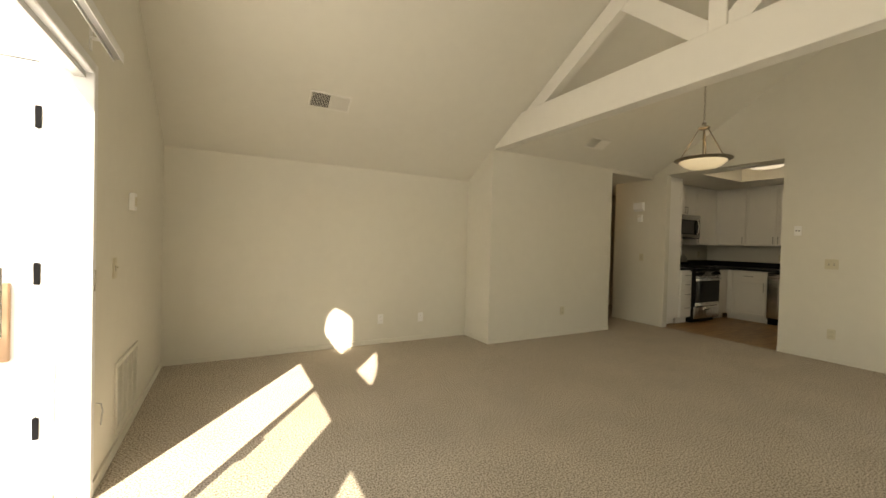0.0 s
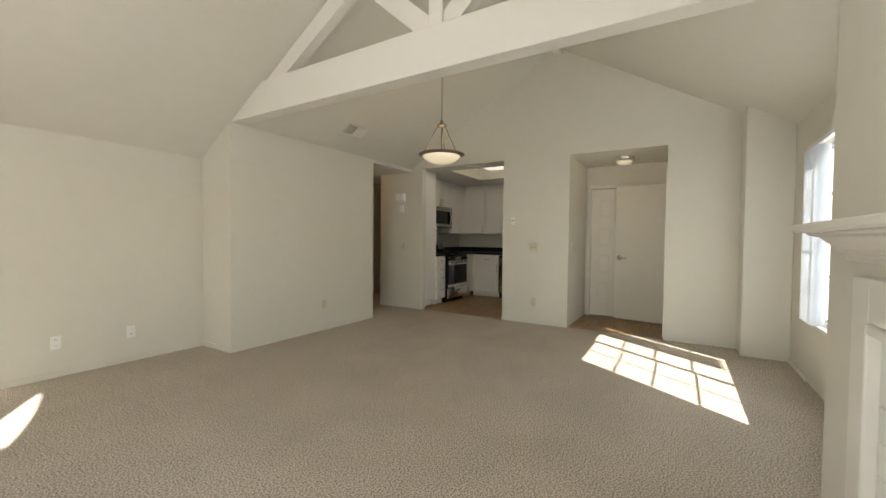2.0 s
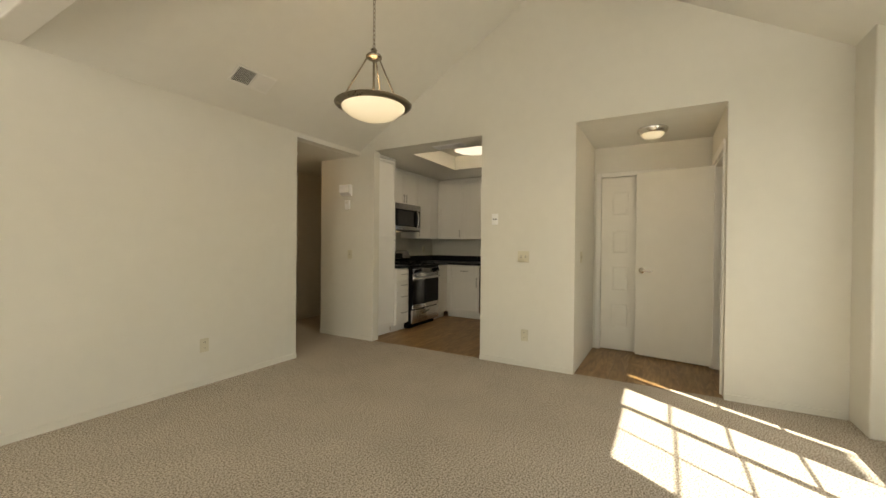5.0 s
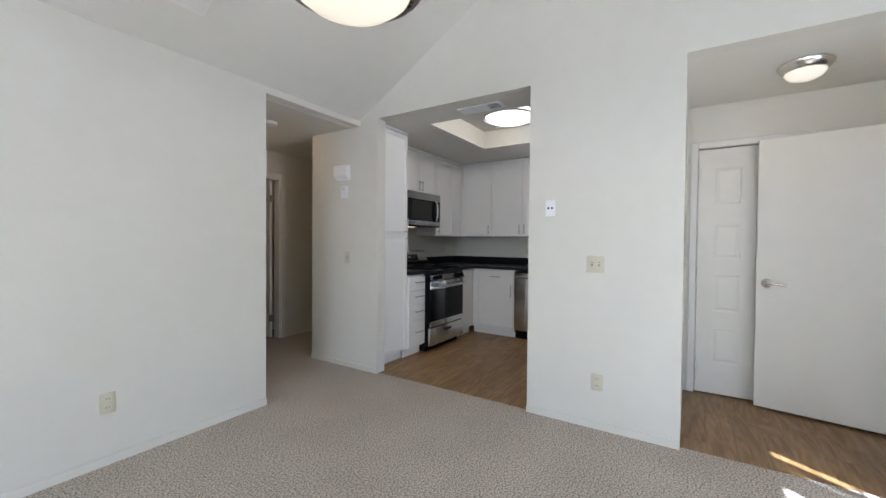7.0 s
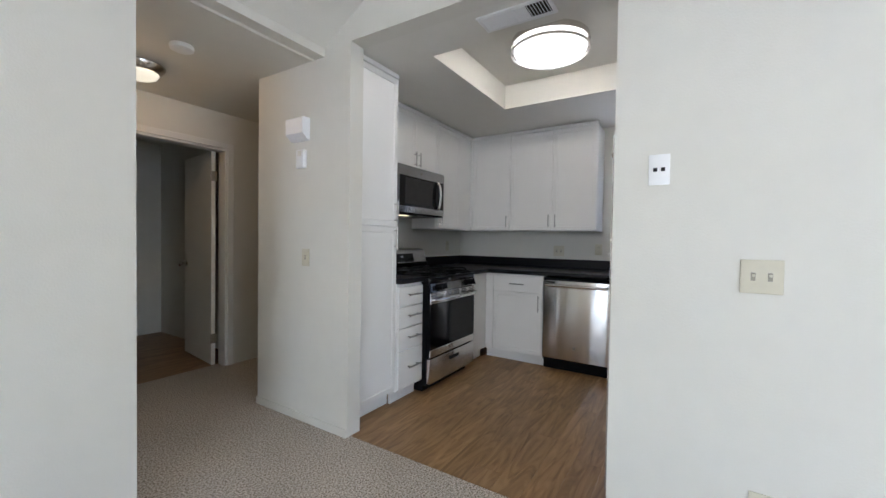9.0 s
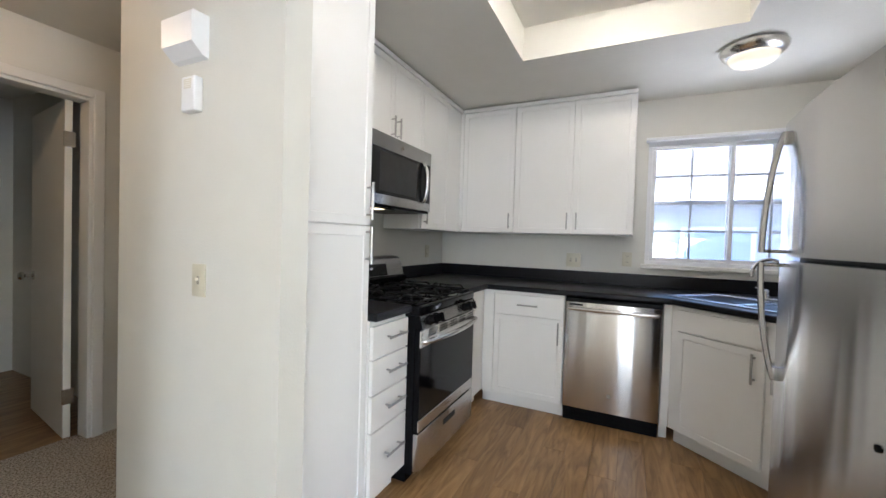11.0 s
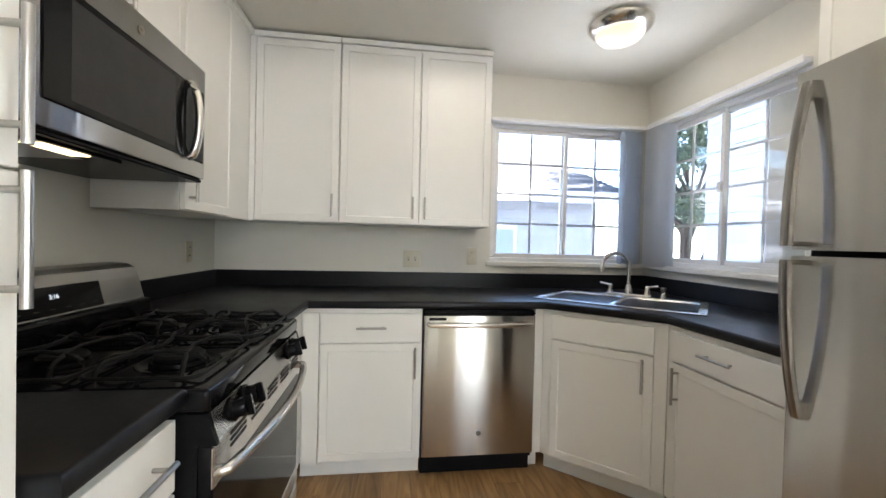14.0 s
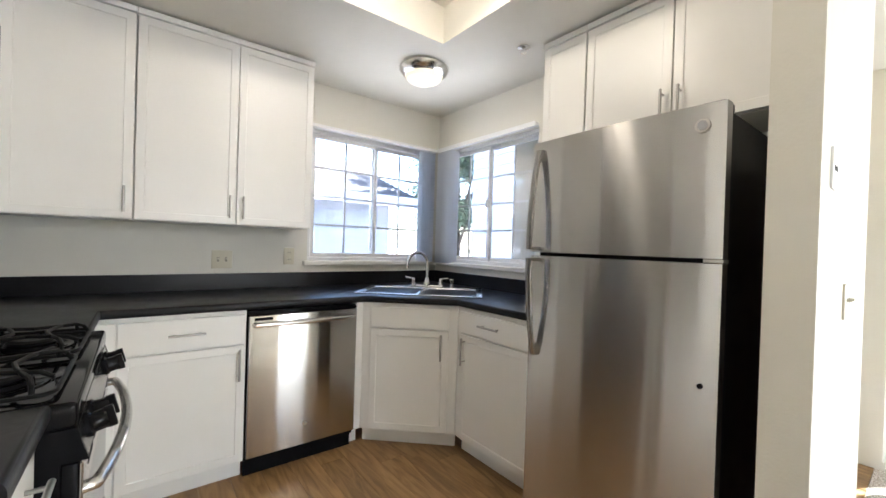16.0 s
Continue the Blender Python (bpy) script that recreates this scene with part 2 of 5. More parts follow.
# ---- mesh helpers ----
def box(bm, x0, x1, y0, y1, z0, z1, bevel=0.0, seg=1):
    r = bmesh.ops.create_cube(bm, size=1.0)
    vs = r["verts"]
    bmesh.ops.scale(bm, vec=(abs(x1 - x0), abs(y1 - y0), abs(z1 - z0)), verts=vs)
    bmesh.ops.translate(bm, vec=((x0 + x1) / 2, (y0 + y1) / 2, (z0 + z1) / 2), verts=vs)
    if bevel:
        es = list({e for v in vs for e in v.link_edges})
        bmesh.ops.bevel(bm, geom=es, offset=bevel, segments=seg, affect="EDGES", profile=0.5)
    return bm


def boxes(*specs, bevel=0.0, seg=1):
    bm = bmesh.new()
    for s in specs:
        box(bm, *s, bevel=bevel, seg=seg)
    return bm


def prism(bm, pts, axis, a, b):
    """A flat outline swept from a to b along an axis."""
    def at(p, v):
        return {"x": (v, p[0], p[1]), "y": (p[0], v, p[1]), "z": (p[0], p[1], v)}[axis]
    lo, hi = [bm.verts.new(at(p, a)) for p in pts], [bm.verts.new(at(p, b)) for p in pts]
    bm.faces.new(lo)
    bm.faces.new(hi)
    for i in range(len(pts)):
        j = (i + 1) % len(pts)
        bm.faces.new((lo[i], lo[j], hi[j], hi[i]))
    bmesh.ops.recalc_face_normals(bm, faces=bm.faces)
    return bm


def cyl(bm, p, q, r, seg=16, r2=None):
    p, q = Vector(p), Vector(q)
    d = q - p
    m = Matrix.Translation((p + q) / 2) @ d.to_track_quat("Z", "Y").to_matrix().to_4x4()
    bmesh.ops.create_cone(bm, cap_ends=True, segments=seg, radius1=r, radius2=r if r2 is None else r2, depth=d.length, matrix=m)
    return bm


def lathe(bm, outline, at=(0, 0, 0), seg=32):
    """An outline of (radius, height) turned about the upright axis."""
    rings = []
    for r, z in outline:
        if r < 1e-5:
            rings.append([bm.verts.new((at[0], at[1], at[2] + z))])
        else:
            rings.append([bm.verts.new((at[0] + r * math.cos(2 * math.pi * i / seg), at[1] + r * math.sin(2 * math.pi * i / seg), at[2] + z)) for i in range(seg)])
    for a, b in zip(rings, rings[1:]):
        for i in range(seg):
            j = (i + 1) % seg
            if len(a) == 1 and len(b) == 1:
                continue
            if len(a) == 1:
                bm.faces.new((a[0], b[i], b[j]))
            elif len(b) == 1:
                bm.faces.new((a[i], a[j], b[0]))
            else:
                bm.faces.new((a[i], a[j], b[j], b[i]))
    bmesh.ops.recalc_face_normals(bm, faces=bm.faces)
    return bm


def tube(bm, pts, r, seg=10):
    """A round bar along a line of points."""
    pts = [Vector(p) for p in pts]
    rings = []
    up = Vector((0.123, 0.456, 0.881)).normalized()
    for i, p in enumerate(pts):
        d = (pts[min(i + 1, len(pts) - 1)] - pts[max(i - 1, 0)]).normalized()
        s = d.cross(up).normalized()
        u = s.cross(d).normalized()
        rings.append([bm.verts.new(p + r * (math.cos(2 * math.pi * k / seg) * s + math.sin(2 * math.pi * k / seg) * u)) for k in range(seg)])
    for a, b in zip(rings, rings[1:]):
        for k in range(seg):
            bm.faces.new((a[k], a[(k + 1) % seg], b[(k + 1) % seg], b[k]))
    bm.faces.new(rings[0])
    bm.faces.new(rings[-1])
    bmesh.ops.recalc_face_normals(bm, faces=bm.faces)
    return bm


def link(name, bm, mat, smooth=False):
    me = bpy.data.meshes.new(name)
    bm.to_mesh(me)
    bm.free()
    me.materials.append(mat)
    if smooth:
        me.polygons.foreach_set("use_smooth", [True] * len(me.polygons))
        me.set_sharp_from_angle(angle=radians(38))
    return new(name, me)


def part(name, bm, mat, parent, label="", smooth=False):
    ob = link(name, bm, mat, smooth)
    ob.parent = parent
    if label:
        ob["label"] = label
    return ob


def thing(name, label, category, group="", kind="", at=None):
    ob = new(name)
    ob.empty_display_size = 0.05
    if at is not None:
        ob.matrix_world = at
    return tagged(ob, label, category, group, kind)


def single(name, bm, mat, label, category, group="", kind="", smooth=False):
    return tagged(link(name, bm, mat, smooth), label, category, group, kind)


def setting(name, bm, mat, label, category):
    return tagged(link(name, bm, mat), label, category, "", "structure")

# ---- the large structure ----
X0, X1, XJ = 0.24, 6.87, 3.65          # living room: west face, east face, corner of the niche
YS, YN, YN2 = -0.42, 4.60, 5.15        # south face, north face, niche's north face
RIDGE = 2.09
KX, KS, KN = 9.525, 2.115, 5.10          # kitchen: east, south and north faces
KZ, TRAY = 2.43, 2.64


def roof(y):
    return 2.43 + 0.595 * min(y - YS, YN - y)


def gable(bm, axis_range, y0, y1, z0):
    """Upright slab across the gable from y0 to y1, from z0 up to the slope."""
    ys = [y0] + ([RIDGE] if y0 < RIDGE < y1 else []) + [y1]
    pts = [(y0, z0), (y1, z0)] + [(y, roof(y) + 0.05) for y in reversed(ys)]
    return prism(bm, pts, "x", *axis_range)


def fan(cy, z, r, a0, a1, n=14):
    return [(cy + r * math.cos(radians(a0 + (a1 - a0) * i / n)), z + r * math.sin(radians(a0 + (a1 - a0) * i / n))) for i in range(n + 1)]


DY0, DY1, DZ = 0.30, 3.02, 2.03        # patio door's opening
FY, FZ, FR = 2.06, 2.50, 0.84          # half-round window over it
wx = (X0 - 0.12, X0)
bm = bmesh.new()
gable(bm, wx, YS - 0.16, DY0, 0)
gable(bm, wx, DY1, YN2 + 0.16, 0)
prism(bm, [(DY0, DZ), (DY1, DZ), (DY1, FZ), (DY0, FZ)], "x", *wx)
prism(bm, [(DY0, FZ), (FY - FR, FZ)] + [(y, z) for y, z in fan(FY, FZ, FR, 180, 90)] + [(FY, roof(FY) + .05), (RIDGE, roof(RIDGE) + .05), (DY0, roof(DY0) + .05)], "x", *wx)
prism(bm, [(DY1, FZ), (FY + FR, FZ)] + [(y, z) for y, z in fan(FY, FZ, FR, 0, 90)] + [(FY, roof(FY) + .05), (DY1, roof(DY1) + .05)], "x", *wx)
setting("wall_west", bm, WALL, "cream painted gable wall with a patio door opening", "wall")

bm = bmesh.new()
ex = (X1, X1 + 0.11)
gable(bm, ex, YS - 0.16, 0.72, 0)
gable(bm, ex, 0.72, 1.90, 2.415)
gable(bm, ex, 1.90, 2.88, 0)
gable(bm, ex, 2.88, 4.37, 2.42)
gable(bm, ex, 4.37, YN + .12, 0)
box(bm, ex[0], ex[1], YN + .12, 5.30, 0, 2.6)
setting("wall_east", bm, WALL, "cream painted gable wall with kitchen and entry openings", "wall")

WX0, WX1, WZ0, WZ1 = 4.10, 5.92, 0.55, 2.04   # living room window
bm = boxes((X0 - .16, WX0, YS - .12, YS, 0, 2.6), (WX1, X1, YS - .12, YS, 0, 2.6), (WX0, WX1, YS - .12, YS, 0, WZ0), (WX0, WX1, YS - .12, YS, WZ1, 2.6))
setting("wall_south", bm, WALL, "cream painted wall with the living room window", "wall")
bm = boxes((6.545, X1, YS, -0.01, 0, 2.85), bevel=0.012, seg=3)
setting("wall_chase", bm, WALL, "cream painted boxed-out corner chase", "wall")
bm = boxes((XJ, 5.872, YN, YN + .12, 0, 2.6), (5.872, X1, YN, YN + .12, 2.378, 2.6), (XJ, XJ + .12, YN + .12, YN2, 0, 2.6))
setting("wall_north", bm, WALL, "cream painted wall beside the hall opening", "wall")
bm = boxes((X0, XJ + .12, YN2, YN2 + .16, 0, 2.4))
setting("wall_niche", bm, WALL, "cream painted low wall under the slope", "wall")

# sloped ceiling, one sheet on either side of the ridge
bm = bmesh.new()
prism(bm, [(YS - .2, roof(YS - .2)), (RIDGE, roof(RIDGE)), (RIDGE, roof(RIDGE) + .2), (YS - .2, roof(YS - .2) + .2)], "x", X0 - .2, X1 + .2)
setting("ceiling_south", bm, CEIL, "cream painted sloping ceiling", "ceiling")
bm = bmesh.new()
prism(bm, [(RIDGE, roof(RIDGE)), (YN2 + .2, roof(YN2 + .2)), (YN2 + .2, roof(YN2 + .2) + .2), (RIDGE, roof(RIDGE) + .2)], "x", X0 - .2, XJ + .1)
prism(bm, [(RIDGE, roof(RIDGE)), (YN + .1, roof(YN + .1)), (YN + .1, roof(YN + .1) + .2), (RIDGE, roof(RIDGE) + .2)], "x", XJ + .1, X1 + .2)
setting("ceiling_north", bm, CEIL, "cream painted sloping ceiling", "ceiling")
bm = boxes((X0, X1, RIDGE - .055, RIDGE + .055, roof(RIDGE) - .10, roof(RIDGE) - .005), bevel=.006)
setting("ridge_beam", bm, TRIM, "cream painted ridge beam", "beam")

# roof truss over the room
truss = thing("roof_truss", "cream painted timber roof truss spanning the vaulted room", "truss", "", "structure", pose(XJ + .075, 0, 0))
TX = (-.07, .07)
bm = boxes((*TX, YS + .003, YN - .003, 2.425, 2.745), bevel=.008, seg=2)
part("bottom_chord", bm, TRIM, truss)
for sgn in (1, -1):
    a = RIDGE + sgn * (YN - RIDGE - .02)
    bm = prism(bmesh.new(), [(RIDGE + sgn * .08, roof(RIDGE) - .06), (a, roof(YN) - .002), (a - sgn * .32, roof(YN) + .03), (RIDGE + sgn * .08, roof(RIDGE) - .26)], "x", -.045, .045)
    part("top_chord", bm, TRIM, truss)
    bm = prism(bmesh.new(), [(RIDGE + sgn * .062, 2.835), (RIDGE + sgn * .75, 3.46), (RIDGE + sgn * .84, 3.33), (RIDGE + sgn * .17, 2.735), (RIDGE + sgn * .062, 2.735)], "x", -.040, .040)
    part("strut", bm, TRIM, truss)
part("king_post", boxes((-.05, .05, RIDGE - .06, RIDGE + .06, 2.735, roof(RIDGE) - .08), bevel=.006), TRIM, truss)

# kitchen shell
EY0, EY1, EZ0, EZ1 = 2.17, 3.29, 1.12, 2.10
SX0, SX1 = 8.39, 9.44
bm = boxes((KX, KX + .16, EY1, KN, 0, 2.9), (KX, KX + .16, KS - .16, EY0, 0, 2.9), (KX, KX + .16, EY0, EY1, 0, EZ0), (KX, KX + .16, EY0, EY1, EZ1, 2.9))
setting("wall_kitchen_east", bm, WALL, "cream painted kitchen wall with a window", "wall")
bm = boxes((8.06, SX0, KS - .16, KS, 0, 2.9), (SX1, KX, KS - .16, KS, 0, 2.9), (SX0, SX1, KS - .16, KS, 0, EZ0), (SX0, SX1, KS - .16, KS, EZ1, 2.9), (X1 + .11, 8.06, KS - .16, KS, 0, 2.9))
setting("wall_kitchen_south", bm, WALL, "cream painted kitchen wall with a window", "wall")
bm = boxes((X1 + .11, KX + .16, KN, 5.30, 0, 2.9))
setting("wall_kitchen_north", bm, WALL, "cream painted kitchen wall", "wall")
TX0, TX1, TY0, TY1 = 7.30, 8.48, 2.89, 4.06
bm = boxes((X1 + .11, TX0, KS, KN, KZ, KZ + .03), (TX1, KX, KS, KN, KZ, KZ + .03), (TX0, TX1, KS, TY0, KZ, KZ + .03), (TX0, TX1, TY1, KN, KZ, KZ + .03),
           (TX0 - .02, TX0, TY0, TY1, KZ + .03, TRAY), (TX1, TX1 + .02, TY0, TY1, KZ + .03, TRAY), (TX0, TX1, TY0 - .02, TY0, KZ + .03, TRAY), (TX0, TX1, TY1, TY1 + .02, KZ + .03, TRAY),
           (TX0 - .02, TX1 + .02, TY0 - .02, TY1 + .02, TRAY, TRAY + .04), (X1 + .11, KX, KS, KN, 2.75, 2.80))
setting("ceiling_kitchen", bm, CEIL, "painted kitchen ceiling with a raised tray", "ceiling")

# entry recess
EB = 8.03
bm = boxes((X1 + .11, EB + .1, 1.90, KS - .16, 0, 2.9), (EB, EB + .1, .60, 1.10, 0, 2.6), (EB, EB + .1, 1.82, 1.90, 0, 2.6), (EB, EB + .1, 1.10, 1.82, 2.06, 2.6))
setting("wall_entry", bm, WALL, "cream painted entry wall around a closet door", "wall")
bm = boxes((X1 + .11, 7.00, .58, .72, 0, 2.6), (7.80, EB, .58, .72, 0, 2.6), (7.00, 7.80, .58, .72, 2.07, 2.6))
setting("wall_entry_south", bm, WALL, "cream painted wall around the front doorway", "wall")
setting("ceiling_entry", boxes((X1 + .11, EB, .72, 1.90, 2.415, 2.6)), CEIL, "cream painted entry ceiling", "ceiling")

# hall and bathroom
bm = boxes((5.752, 5.872, YN + .12, 6.32, 0, 2.6))
setting("wall_hall_west", bm, WALL, "cream painted hall wall", "wall")
bm = boxes((5.55, 6.44, 6.32, 6.43, 0, 2.6), (7.20, 8.62, 6.32, 6.43, 0, 2.6), (6.44, 7.20, 6.32, 6.43, 2.05, 2.6))
setting("wall_hall_north", bm, WALL, "cream painted hall wall around the bathroom doorway", "wall")
setting("wall_hall_end", boxes((8.62, 8.74, 5.30, 6.43, 0, 2.6)), WALL, "cream painted hall end wall", "wall")
setting("ceiling_hall", boxes((5.872, X1, YN + .12, 6.32, 2.38, 2.6), (X1, 8.62, 5.30, 6.32, 2.38, 2.6)), CEIL, "cream painted hall ceiling", "ceiling")
bm = boxes((5.55, 5.65, 6.43, 8.3, 0, 2.6), (7.45, 7.55, 6.43, 8.3, 0, 2.6), (5.55, 7.55, 8.3, 8.4, 0, 2.6))
setting("wall_bath", bm, WALL, "cream painted bathroom walls", "wall")
setting("ceiling_bath", boxes((5.55, 7.55, 6.43, 8.4, 2.38, 2.5)), CEIL, "cream painted bathroom ceiling", "ceiling")

# floors
bm = boxes((X0 - .16, X1 + .03, YS - .16, YN2 + .16, -.12, 0), (5.75, X1 + .03, YN2 + .16, 6.43, -.12, 0), (X1 + .03, 8.74, 5.30, 6.43, -.12, 0))
setting("floor_carpet", bm, CARPET, "beige cut-pile carpet", "floor")
floor_k = setting("floor_kitchen", boxes((X1 + .03, KX + .16, KS - .16, 5.30, -.12, -.010)), DARK, "brown wood-look vinyl plank kitchen floor", "floor")
floor_e = setting("floor_entry", boxes((X1 + .03, EB + .1, .40, KS - .16, -.12, -.010)), DARK, "brown wood-look vinyl plank entry floor", "floor")
floor_b = setting("floor_bath", boxes((5.55, 7.55, 6.43, 8.4, -.12, -.002)), VINYL, "brown wood-look vinyl bathroom floor", "floor")


# ---- windows and doors ----
def slider_window(name, label, w, h, cols, at, rows=4, glass=None):
    """A two-sash sliding window, w by h, its inner face looking along -y of its own axes."""
    win = thing(name, label, "window", "", "structure", at)
    f = .032
    part("window_frame", boxes((0, w, .03, .10, 0, f), (0, w, .03, .10, h - f, h), (0, f, .03, .10, f, h - f), (w - f, w, .03, .10, f, h - f), bevel=.004), VINYLW, win)
    half = w / 2
    for k, (a, b, y) in enumerate(((f, half + .02, .045), (half - .02, w - f, .072))):
        s = .028
        sash = part("sash", boxes((a, b, y, y + .024, f, f + s), (a, b, y, y + .024, h - f - s, h - f), (a, a + s, y, y + .024, f + s, h - f - s), (b - s, b, y, y + .024, f + s, h - f - s), bevel=.003), VINYLW, win)
        p = part("pane", boxes((a + s, b - s, y + .010, y + .014, f + s, h - f - s)), glass or GLASS, sash)
        p.visible_shadow = glass is not None
        for c in range(1, cols):
            x = a + s + (b - a - 2 * s) * c / cols
            part("grille_bar", boxes((x - .008, x + .008, y + .015, y + .022, f + s, h - f - s)), VINYLW, sash)
        for r in range(1, rows):
            z = f + s + (h - 2 * f - 2 * s) * r / rows
            part("grille_bar", boxes((a + s, b - s, y + .0145, y + .0215, z - .008, z + .008)), VINYLW, sash)
    part("latch", boxes((half - .012, half + .012, .025, .046, h / 2 - .03, h / 2 + .03), bevel=.004), VINYLW, win)
    return win


def blind_vanes(name, label, group, at, n, pitch, drop, rail, width=.088, turn=70):
    """A head rail with vertical vanes stacked at its start; the rail runs along x."""
    b = thing(name, label, "blinds", group, "", at)
    part("head_rail", boxes((0, rail, -.02, .022, 0, .024), (0, rail, -.026, -.02, -.006, .028), bevel=.003), VINYLW, b)
    for i in range(n):
        bm = bmesh.new()
        k = 5
        for side in (0, 1):
            for j in range(k + 1):
                u = (j / k - .5) * width
                bm.verts.new((u, .006 * (1 - (2 * j / k - 1) ** 2) + side * .0012, 0))
                bm.verts.new((u, .006 * (1 - (2 * j / k - 1) ** 2) + side * .0012, -drop))
        bm.verts.ensure_lookup_table()
        o = 2 * (k + 1)
        for j in range(k):
            bm.faces.new((bm.verts[2 * j], bm.verts[2 * j + 1], bm.verts[2 * j + 3], bm.verts[2 * j + 2]))
            bm.faces.new((bm.verts[o + 2 * j], bm.verts[o + 2 * j + 2], bm.verts[o + 2 * j + 3], bm.verts[o + 2 * j + 1]))
        v = part("vane", bm, BLIND, b, smooth=True)
        v.matrix_basis = pose(.03 + i * pitch, 0, -.015, 0, 0, turn + random.uniform(-6, 6))
    return b


# living room window in the south wall (its inner face looks north)
slider_window("window_1", "white vinyl sliding window with a grille", WX1 - WX0, WZ1 - WZ0, 2, pose(WX1, YS, WZ0, 0, 0, 180), glass=THIN)
setting("window_stool", boxes((WX0 - .03, WX1 + .03, YS - .03, YS + .03, WZ0 - .03, WZ0 + .004), bevel=.006), TRIM, "white painted window sill", "sill")
blind_vanes("vertical_blinds", "white vertical blinds gathered at the window's side", "vertical blinds", pose(WX1 - .05, YS + .04, WZ1 - .01, 0, 0, 180), 13, .028, WZ1 - WZ0 - .04, WX1 - WX0 - .06)

# kitchen corner windows
slider_window("window_2", "white vinyl sliding window with a grille", EY1 - EY0, EZ1 - EZ0, 2, pose(KX, EY1, EZ0, 0, 0, -90))
slider_window("window_3", "white vinyl sliding window with a grille", SX1 - SX0, EZ1 - EZ0, 2, pose(SX1, KS, EZ0, 0, 0, 180))
setting("window_sill_kitchen", boxes((KX - .035, KX + .03, KS, EY1 + .03, EZ0 - .03, EZ0 + .004), (SX0 - .03, KX - .035, KS - .03, KS + .035, EZ0 - .03, EZ0 + .004), bevel=.005), TRIM, "white painted kitchen window sill", "sill")
blind_vanes("vertical_blinds", "white vertical blinds gathered in the window corner", "vertical blinds", pose(KX - .03, KS + .05, EZ1 - .005, 0, 0, 90), 9, .018, EZ1 - EZ0 - .015, EY1 - KS - .03)
blind_vanes("vertical_blinds", "white vertical blinds gathered in the window corner", "vertical blinds", pose(KX - .07, KS + .035, EZ1 - .005, 0, 0, 180), 9, .022, EZ1 - EZ0 - .015, KX - SX0 - .06)

# patio door in the west wall
pd = thing("door_1", "white framed sliding glass patio door, partly open", "patio door", "", "structure", pose(X0, 0, 0))
part("door_frame", boxes((-.11, .012, DY0, DY0 + .05, 0, DZ), (-.11, .012, DY1 - .05, DY1, 0, DZ), (-.11, .012, DY0 + .05, DY1 - .05, DZ - .05, DZ), (-.11, .012, DY0 + .05, DY1 - .05, 0, .03), bevel=.004), VINYLW, pd)
part("track", boxes((-.09, -.075, DY0 + .05, DY1 - .05, .03, .045), (-.05, -.035, DY0 + .05, DY1 - .05, .03, .045), (-.062, -.02, DY0 + .05, DY1 - .05, DZ - .075, DZ - .05)), ALU, pd)
for a, b, x in ((DY0 + .05, 1.38, -.10), (.94, 2.17, -.06)):
    leaf = part("door_leaf", boxes((x, x + .032, a, a + .055, .035, DZ - .06), (x, x + .032, b - .055, b, .035, DZ - .06), (x, x + .032, a + .055, b - .055, .035, .12), (x, x + .032, a + .055, b - .055, DZ - .13, DZ - .06), bevel=.003), VINYLW, pd)
    g = part("pane", boxes((x + .012, x + .018, a + .055, b - .055, .12, DZ - .13)), THIN, leaf)
    if b > 2:
        part("handle", boxes((x + .032, x + .07, b - .045, b - .015, .95, .97), (x + .032, x + .07, b - .045, b - .015, 1.13, 1.15), (x + .058, x + .074, b - .045, b - .015, .95, 1.15), bevel=.004), WHITEP, leaf)
part("lock_strike", boxes((.0, .016, DY1 - .035, DY1 - .015, .98, 1.08), bevel=.002), NICKEL, pd)
rail = thing("blind_head_rail", "white aluminium vertical blind head rail on brackets", "blind rail", "", "", pose(X0, 0, 0))
part("channel", boxes((.06, .064, .45, 3.04, 2.075, 2.12), (.096, .10, .45, 3.04, 2.075, 2.12), (.06, .10, .45, 3.04, 2.116, 2.12)), VINYLW, rail)
part("slot", boxes((.066, .094, .45, 3.038, 2.087, 2.093)), ALU, rail)
for y in (.8, 1.9, 2.92):
    part("bracket", boxes((0, .006, y, y + .03, 2.07, 2.18), (0, .09, y, y + .03, 2.121, 2.127), bevel=.001), WHITEP, rail)
bv = thing("vertical_blinds", "white vertical blind vanes gathered at the patio door", "blinds", "vertical blinds", "", pose(X0 + .08, 1.17, 2.085))
for i in range(16):
    v = part("vane", boxes((-.0008, .0008, -.044, .044, -2.04, -.01)), BLIND, bv)
    v.matrix_basis = pose(0, .02 + i * .028, 0, 0, 0, 65 + random.uniform(-4, 4))

# half-round window over the patio door
fw = thing("window_4", "white half-round gable window", "window", "", "structure", pose(X0 - .1, 0, 0))
bm = bmesh.new()
out, inn = fan(FY, FZ, FR, 0, 180, 24), fan(FY, FZ, FR - .045, 0, 180, 24)
for i in range(24):
    prism(bm, [out[i], out[i + 1], inn[i + 1], inn[i]], "x", 0, .06)
box(bm, 0, .06, FY - FR, FY + FR, FZ, FZ + .04)
part("window_frame", bm, VINYLW, fw)
# unseen solid centre added to keep sun out between the two light patches
part("mullion", boxes((.002, .058, FY - .28, FY + .24, FZ + .04, FZ + FR - .08)), VINYLW, fw)
g = part("pane", prism(bmesh.new(), fan(FY, FZ + .02, FR - .05, 0, 180, 24), "x", .028, .034), GLASS, fw)
g.visible_shadow = False


